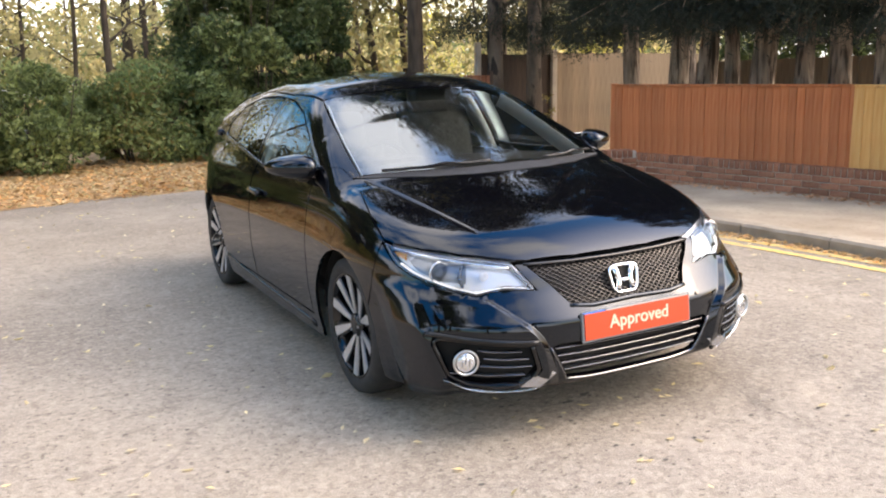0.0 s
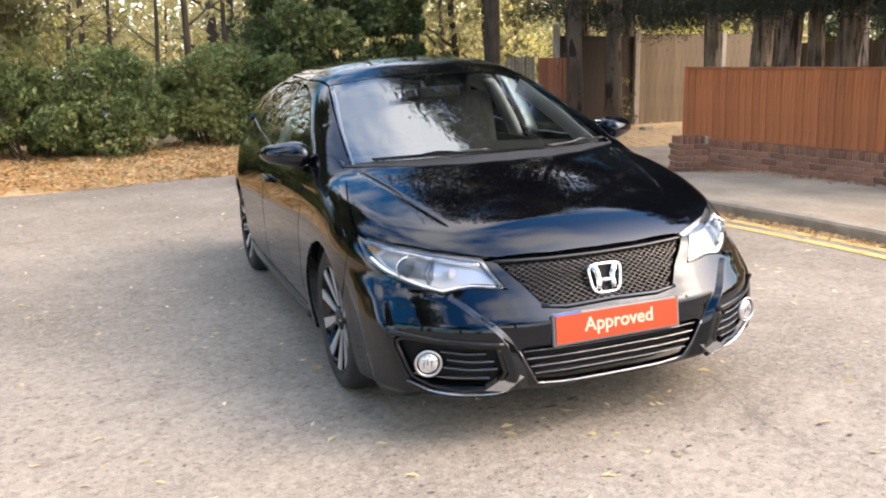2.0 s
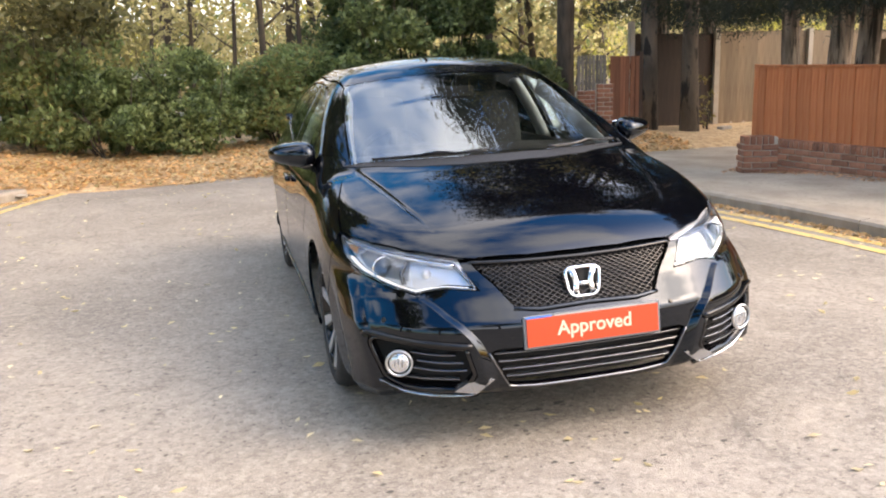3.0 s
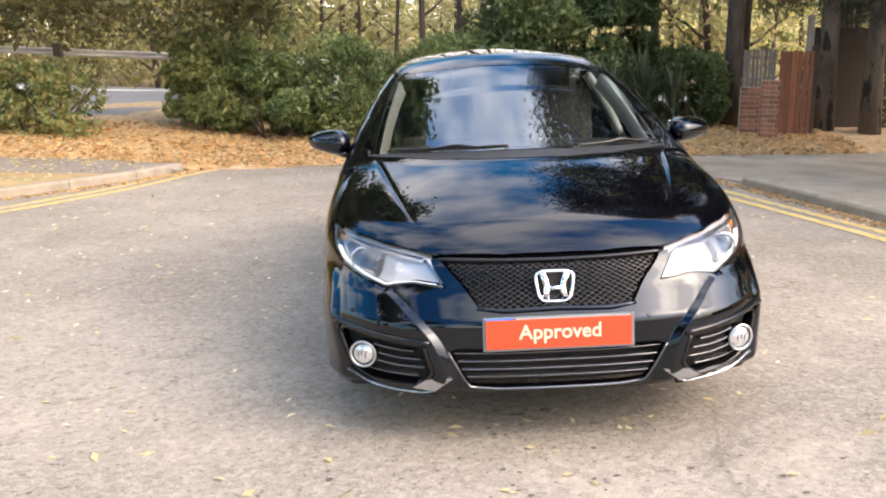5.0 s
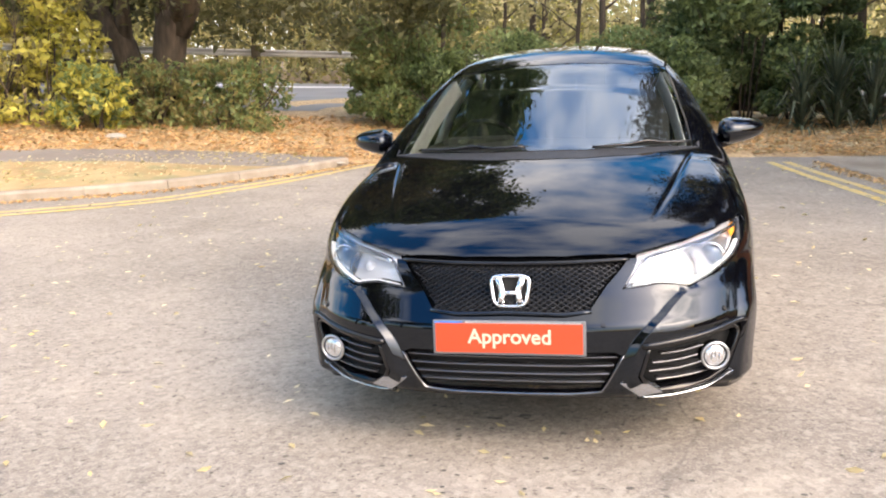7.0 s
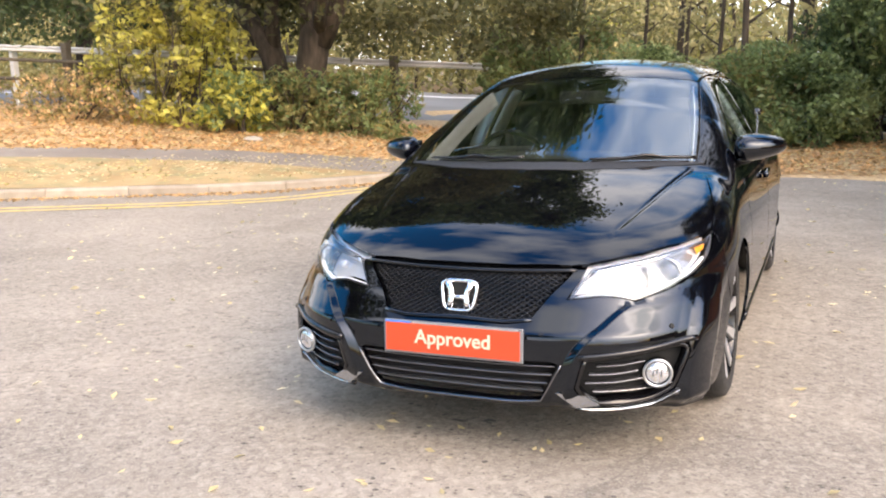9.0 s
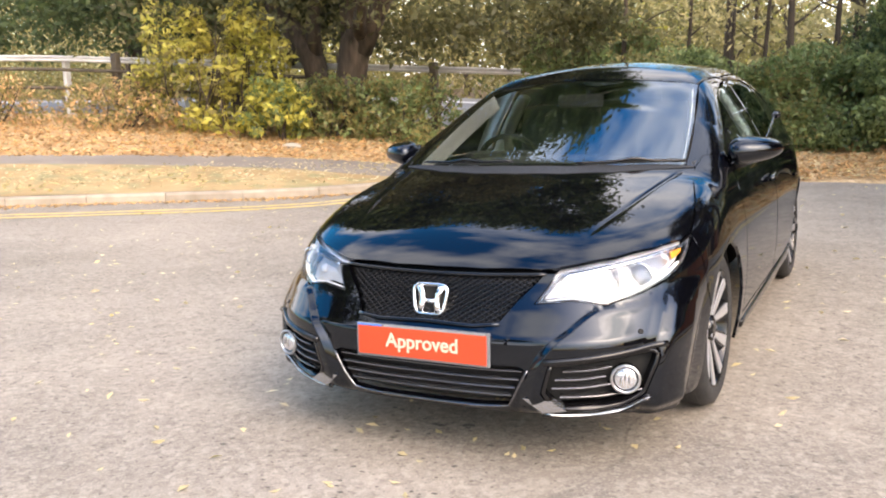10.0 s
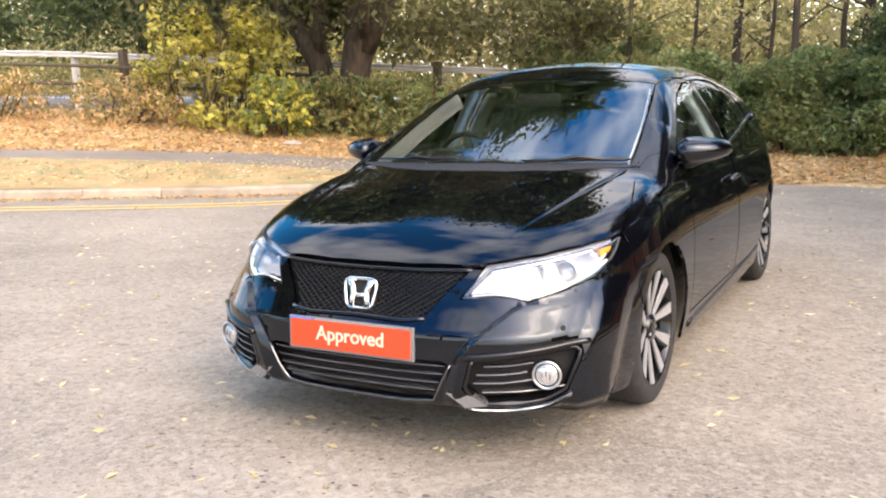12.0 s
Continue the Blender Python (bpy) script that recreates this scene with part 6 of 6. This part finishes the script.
G, D, O, Y = M_LEAF_GREEN, M_LEAF_DARK, M_LEAF_OLIVE, M_LEAF_YELLOW
for k, (lab, x, y, rx, ry, h, lf, n, sz, l2, sh) in enumerate((
        ("glossy green laurel shrub on the leafy bank", -3.75, 12.1, .95, .95, 1.95, G, 12000, .046, O, .15),
        ("glossy green laurel shrub on the leafy bank", -2.8, 11.9, 1.05, .9, 1.35, G, 11000, .046, D, .30),
        ("broad dark green shrub on the leafy bank", -1.5, 12.1, 1.2, 1.0, 1.6, G, 12000, .046, D, .25),
        ("broad green shrub with bare twigs", -.1, 12.5, 1.2, 1.1, 1.6, G, 12000, .046, O, .2),
        ("broad green shrub with bare twigs", .9, 12.3, 1.0, 1.0, 1.42, G, 11000, .046, D, .3),
        ("tall dark evergreen shrub", 2.0, 13.0, 1.35, 1.2, 3.5, D, 16000, .06, G, .45),
        ("tall dark evergreen shrub", 3.05, 13.6, 1.15, 1.2, 3.2, D, 15000, .06, G, .15),
        ("dark evergreen shrub beside the drive", 4.3, 13.2, .95, .9, 1.5, D, 8000, .06, G, .15),
        ("dark holly shrub behind the bank", 1.65, 14.2, 1.2, 1.2, 3.0, D, 12000, .06, G, .2),
        ("loose olive shrub under the old tree", -6.0, 10.5, 1.3, .7, 1.15, G, 4200, .05, O, .4),
        ("loose olive shrub under the old tree", -7.3, 10.1, 1.2, .7, 1.15, O, 3600, .05, G, .4),
        ("bright yellow-leaved shrub at the verge", -8.75, 9.4, 1.25, .85, 2.25, Y, 3600, .068, O, .2),
        ("bright yellow-leaved shrub at the verge", -9.6, 9.3, 1.3, .8, 2.3, Y, 2600, .062, O, .45),
        ("bright yellow-leaved shrub at the verge", -7.75, 9.2, .8, .5, 1.15, Y, 1500, .066, G, .35),
        ("thin brown shrub beside the barrier", -10.7, 8.6, 1.7, .7, .80, O, 2400, .045, M_LEAF_FALLEN, .45),
        ("thin brown shrub beside the barrier", -12.7, 7.7, 1.8, .7, .85, O, 2200, .045, M_LEAF_FALLEN, .5),
        ("green shrub behind the bank", -3.4, 14.0, 1.1, .9, 2.3, G, 7000, .06, O, .4),
        ("copper-leaved sapling near the barrier", -12.6, 6.9, .4, .4, 1.9, M_LEAF_COPPER, 1500, .06, None, 0))):
    shrub(lab, x, y, rx, ry, h, lf, n, sz, 100 + k, l2, sh)


shrub("thin sapling with sparse leaves before the boarded fence", 7.75, 12.6, .35, .25, 1.15, O, 160, .05, 190, None, 0, "shrubs by the drive")
tagged(part("concrete_block", box_bm(.26, .14, .12, (0, 0, .06), .012), M_CONCRETE, None, m=Matrix.Translation((8.15, 12.4, zland(8.15, 12.4) + .0)) @ Matrix.Rotation(.3, 4, "Z")), "pale concrete block lying before the fence", "block")


for k, yy in enumerate((11.0, 9.0, 7.0, 5.0, 3.0, 1.0)):
    shrub("tall dark hedge behind the far garden fence", 12.2 + .3 * (k % 2), yy, 1.2, 1.4, 3.6, D, 5000, .09, 180 + k, G, .2, "hedge behind the fence")


def yucca(x, y, h, seed):
    q = np.random.default_rng(seed)
    z0 = zland(x, y)
    o = thing("yucca", "spiky grey-green yucca at the drive's edge", "shrub", group="yuccas")
    v, f = [], []
    for k in range(150):
        a, el = q.uniform(0, 2 * math.pi), q.uniform(.1, 1.3) if k % 3 else q.uniform(1.05, 1.5)
        d = np.array([math.cos(a) * math.cos(el), math.sin(a) * math.cos(el), math.sin(el)])
        s = np.array([-math.sin(a), math.cos(a), 0])
        b = np.array([x, y, z0 + q.uniform(0, .5) * h])
        L = q.uniform(.5, .8) * h * .75
        i = len(v)
        v += [b - s * .018, b + s * .018, b + d * L * .6 + s * .016 - (0, 0, .03), b + d * L * .6 - s * .016 - (0, 0, .03), b + d * L - (0, 0, (.12 + .35 * (1.5 - el) * (k % 3 > 0)) * L)]
        f += [(i, i + 1, i + 2, i + 3), (i + 3, i + 2, i + 4)]
    put("foliage", mesh_of("foliage", v, f, M_LEAF_YUCCA), o)


for k, (x, y, h) in enumerate(((2.75, 11.6, 1.5), (3.3, 11.9, 1.7), (3.9, 12.2, 1.4))):
    yucca(x, y, h, 300 + k)

# pale stones among the leaves
for x, y, l, lab in ((-6.95, 8.65, .34, "flat pale stone lying among the fallen leaves"), (-3.55, 8.55, .15, "small pale stone at the end of the path")):
    bm = bmesh.new()
    bmesh.ops.create_icosphere(bm, subdivisions=2, radius=.5)
    for v in bm.verts:
        v.co *= 1 + .25 * noise.noise(v.co * 2.2)
        v.co.x, v.co.y, v.co.z = v.co.x * l, v.co.y * l * .6, v.co.z * l * .28
    tagged(part("stone", bm, M_CONCRETE, None, m=Matrix.Translation((x, y, float(litter_height(x, y)) + l * .10))), lab, "stone", group="pale stones")

# ---- barrier and far road ----
BAR = np.array([(-24.0, 5.2, 2.86), (-13.1, 9.55, 2.31), (-5.4, 12.6, 1.70), (2.0, 15.5, 1.12)])
bar = resample(BAR, 0.6)
barrier = thing("crash_barrier", "pale galvanised crash barrier along the far road", "barrier")
prof = [(0, .15), (.05, .135), (.05, .115), (0, .10), (0, .08), (.05, .065), (.05, .045), (0, .03)]
v, f = [], []
for i, p in enumerate(bar):
    v += [(p[0] + .36 * a, p[1] - .93 * a, p[2] - .16 + b) for a, b in prof]
    if i:
        f += [((i - 1) * 8 + k, (i - 1) * 8 + k + 1, i * 8 + k + 1, i * 8 + k) for k in range(7)]
put("beam", mesh_of("beam", v, f, M_GALV, True), barrier, "pale corrugated steel beam")
for p in bar[::4]:
    part("post", box_bm(.09, .12, 1.1, (p[0] - .04, p[1] + .10, p[2] - .58), .01), M_GALV, barrier, "steel post")
rail = thing("timber_rail_fence", "dark timber post and rail fence in front of the barrier", "fence")
for dz in (.28, .62):
    line = [(p[0] + .14, p[1] - .40, p[2] - dz) for p in bar if p[0] < -7.4]
    put("rail", fixed("rail", *tube(line, .038, 6), M_RAILWOOD), rail)
for p in [b for b in bar[2::5] if b[0] < -4.5]:
    part("post", box_bm(.13, .13, 1.2, (p[0] + .16, p[1] - .32, p[2] - .55), .015), M_RAILWOOD, rail)
u, n = np.array([.93, .367]), np.array([-.367, .93])
o0 = np.array([-13.1, 9.5])
FAR_Z = lambda s: .95 - .06 * s
for nm, d0, d1, dz, mt, lab, cat in (("far_road", .5, 11.5, .09, M_FARROAD, "grey carriageway beyond the crash barrier", "road"), ("white_line", 8.6, 9.3, .098, M_WHITELINE, "white line painted along the far carriageway", "road marking")):
    v, along, across = [], np.r_[np.arange(-40, 26, 2.0), 60.0], np.linspace(d0, d1, 7)
    for t in along:
        for d in across:
            xy = o0 + u * t + n * d
            z = min(FAR_Z(t), 2.5) if t < 12 else .45 - .03 * (t - 9)
            v.append((*xy, max(z, float(land(*xy)) + .03) + dz))
    f = [(i * 7 + k, i * 7 + 7 + k, i * 7 + 8 + k, i * 7 + 1 + k) for i in range(len(along) - 1) for k in range(6)]
    tagged(put(nm, mesh_of(nm, v, f, mt)), lab, cat, kind="structure")

# ---- woods beyond ----
for k, (x, y, r, h) in enumerate(((-.85, 14.0, .05, 6), (-.36, 13.35, .075, 7), (.35, 13.8, .06, 6), (2.7, 14.4, .09, 7), (-2.3, 14.6, .05, 6), (-3.4, 14.2, .06, 6.5), (-1.6, 15.2, .05, 6), (4.05, 14.2, .10, 7))):
    tree("thin bare-stemmed tree rising from the shrubs", (x, y, zland(x, y) - .2), h, r, M_BARK, M_LEAF_WOOD, 500, .6, .06, 700 + k, group="thin trees in the hedge", lean=(.3, .1), limbs=7, first=.3, spread=.25, wob=.05, sides=7)
q = np.random.default_rng(21)
for k in range(46):
    x = q.uniform(-26, 16)
    y = q.uniform(17, 36) + (6 if x < -5 else 0)
    h = q.uniform(6.5, 9.0)
    open_side = -6 < x < 6          # thinner stand, with sky between the stems
    tree("slender woodland tree with thin golden leaves", (x, y, zland(x, y) - .4), h, q.uniform(.05, .14), M_BARK, (M_LEAF_WOOD, M_LEAF_OLIVE, M_LEAF_YELLOW, M_LEAF_WOOD)[k % 4],
         650 if open_side else 1100, 1.4, .11, 400 + k, group="woodland trees", lean=(q.uniform(-.8, .8), q.uniform(-.5, .5)), limbs=11, first=.10, spread=.22, wob=.06, sides=7)
pts = np.c_[q.uniform(-60, 40, 80000), q.uniform(34, 55, 80000), 3.6 * q.uniform(0, 1, 80000) ** .8 + .3]
pts[:, 2] *= 1 + .75 * ramp(-pts[:, 0], 4, 12)
pts[:, 2] += .02 * np.maximum(-pts[:, 0], 0)
pts[:, 2] += 2.5 * np.array([noise.noise((x * .12, y * .12, 0)) for x, y, _ in pts])
dark = np.c_[q.uniform(-48, -1, 42000), q.uniform(22, 31, 42000), .4 + 5.8 * q.uniform(0, 1, 42000)]
dark[:, 2] *= 1 - .45 * ramp(dark[:, 0], -7.5, -5)
dark[:, 2] += 1.4 * np.array([noise.noise((x * .2, y * .2, 5)) for x, y, _ in dark]) + .03 * np.maximum(-dark[:, 0], 0)
tagged(leaf_cloud("far_wood", dark, .11, M_LEAF_OLIVE, q), "dull olive thicket beyond the far carriageway", "woodland", kind="stuff")
for nm, sel, mt in (("far_wood", slice(0, 38000), M_LEAF_WOOD), ("far_wood", slice(38000, 62000), M_LEAF_OLIVE), ("far_wood", slice(62000, 80000), M_LEAF_GREEN)):
    tagged(leaf_cloud(nm, pts[sel], .19, mt, q), "hazy golden and green woodland undergrowth", "woodland", kind="stuff")
# unseen trees added behind the camera's way, for the car's gloss to reflect
for k in range(0, 16, 2):
    a = radians(-150 + 300 * k / 15) - math.pi / 2
    R = q.uniform(26, 36)
    x, y = R * math.cos(a), -2 + R * math.sin(a)
    if y > 6 or x > 3:
        continue
    tree("broad tree added out of view for the reflections", (x, y, zland(x, y) - .3), q.uniform(4, 6), .2, M_BARK, (M_LEAF_OLIVE, M_LEAF_DARK)[k // 2 % 2], 4000, 1.3, .16, 600 + k, group="trees across the road", limbs=8, first=.2, spread=.35)

for k, (x, y, h) in enumerate(((-12.5, -3.5, 13.0), (-10.0, -11.0, 14.0), (-1.5, -17.5, 15.0))):
    tree("tall roadside tree with olive leaves", (x, y, zland(x, y) - .3), h, .24, M_BARK, M_LEAF_DARK, 15000, 1.7, .15, 640 + k, group="trees across the road", limbs=14, first=.3, spread=.30)

# ---- fallen leaves ----
q = np.random.default_rng(33)
n = 16000
lx, ly = q.uniform(-14, 6.5, n), 8.95 + 3.6 * q.uniform(0, 1, n) ** 1.3
ly += np.interp(lx, [-14, -11.8, -9.9, -8.4, -7.1, -5.3, -3.5, 0, 3, 6.5], [-5.6, -3.9, -2.45, -1.55, -.95, -.42, -.05, .3, .7, 1.6])
tagged(leaf_cloud("fallen_leaves", np.c_[lx, ly, litter_height(lx, ly) + .02 + .02 * q.uniform(size=n)], .045, M_LEAF_FALLEN, q, flat=.75), "orange-brown fallen leaves on the bank", "leaves", kind="stuff")
n = 5000
lx, ly = q.uniform(-13, 6.5, n), 8.9 + 2.6 * q.uniform(0, 1, n) ** 1.2
ly += np.interp(lx, [-14, -11.8, -9.9, -8.4, -7.1, -5.3, -3.5, 0, 3, 6.5], [-5.6, -3.9, -2.45, -1.55, -.95, -.42, -.05, .3, .7, 1.6])
tagged(leaf_cloud("fallen_leaves", np.c_[lx, ly, litter_height(lx, ly) + .03], .040, M_LEAF_PALE, q, flat=.8), "pale fallen leaves on the bank", "leaves", kind="stuff")
n = 2600
kl = KERB_L[(KERB_L[:, 0] > -13)]
i = q.integers(0, len(kl), n)
vx, vy = kl[i, 0] - q.uniform(0, 2.2, n) * .6, kl[i, 1] + q.uniform(0.1, 1.9, n)
tagged(leaf_cloud("fallen_leaves", np.c_[vx, vy, left_height(vx, vy) + .01], .032, M_LEAF_PALE, q, flat=.85), "yellow fallen leaves on the verge", "leaves", kind="stuff")
n = 1500
kr = resample(KERB_R[(KERB_R[:, 1] > .3) & (KERB_R[:, 1] < 9)], .02)
i = q.integers(0, len(kr), n)
gx2, gy2 = kr[i, 0] - np.abs(q.normal(0, .09, n)) - .01, kr[i, 1] + q.normal(0, .1, n)
tagged(leaf_cloud("fallen_leaves", np.c_[gx2, gy2, slope(gx2) + .012], .030, M_LEAF_FALLEN, q, flat=.8), "orange leaves gathered in the gutter", "leaves", kind="stuff")
n = 1100
kl = resample(KERB_L[KERB_L[:, 0] > -9], .02)
i = q.integers(0, len(kl), n)
gx3, gy3 = kl[i, 0] + np.abs(q.normal(0, .10, n)) + .03, kl[i, 1] - np.abs(q.normal(0, .08, n)) - .02
tagged(leaf_cloud("fallen_leaves", np.c_[gx3, gy3, slope(gx3) + .012], .030, M_LEAF_FALLEN, q, flat=.8), "tan leaves gathered along the kerb", "leaves", kind="stuff")
n = 900
rx2, ry2 = q.uniform(-6, 3.4, n), q.uniform(-2.6, 8.8, n)
tagged(leaf_cloud("fallen_leaves", np.c_[rx2, ry2, slope(rx2) + .008], .024, M_LEAF_PALE, q, flat=.92), "scattered pale leaves on the asphalt", "leaves", kind="stuff")
n = 700
along, out = q.uniform(-.2, 4.0, n), np.abs(q.normal(0, .16, n)) + .03
wx, wy = WALL_A.x + wall_dir.x * along + wall_dir.y * out, WALL_A.y + wall_dir.y * along - wall_dir.x * out
tagged(leaf_cloud("fallen_leaves", np.c_[wx, wy, slope(wx) + pave_rise(wy) + .010], .026, M_LEAF_COPPER, q, flat=.85), "brown leaves gathered at the foot of the wall", "leaves", kind="stuff")
# leaves lying singly before the bumper
one = leaf_cloud("fallen_leaf", [(0, 0, 0)], .030, M_LEAF_PALE, np.random.default_rng(2), flat=.95)
tagged(one, "single pale yellow leaf lying on the asphalt", "leaf", group="leaves before the car")
for k, (x, y) in enumerate(((.283, .14), (-.012, -.215), (.807, .43), (-.205, -.322), (-.36, -.427), (.071, -.289), (-.229, -.304), (.252, .146), (-1.345, 1.84), (-1.8, 1.93), (-1.72, 1.16), (-2.115, 1.165))):
    m = Matrix.Translation((x, y, .008)) @ Matrix.Rotation(k * 1.3, 4, "Z")
    if k:
        copy_thing(one, m)
    else:
        one.matrix_basis = m
# damp spots on the road under the nose
q = np.random.default_rng(44)
M_DAMP = material("dark_oil_spot", (0.07, 0.062, 0.053), 0.7, other=(0.12, 0.105, 0.09), scale=30)
for k in range(80):
    x, y, r = q.normal(-.05, .45), q.uniform(-.45, .5), q.uniform(.005, .013)
    if k < 3:
        x, y, r = ((-.12, .32, .030), (.0, .36, .024), (.16, .20, .016))[k]
    ring = [(x + r * (1 + .35 * noise.noise((k, math.cos(a) * 1.5, math.sin(a) * 1.5))) * math.cos(a), y + r * (.4 + .5 * (k % 5) / 4) * (1 + .35 * noise.noise((k + 9, math.cos(a) * 1.5, math.sin(a) * 1.5))) * math.sin(a), .004) for a in np.linspace(0, 2 * math.pi, 17)[:-1]]
    tagged(put("oil_spot", mesh_of("oil_spot", ring, [tuple(range(16))], M_DAMP)), "small dark oil spot on the asphalt", "stain", group="oil spots", kind="structure")
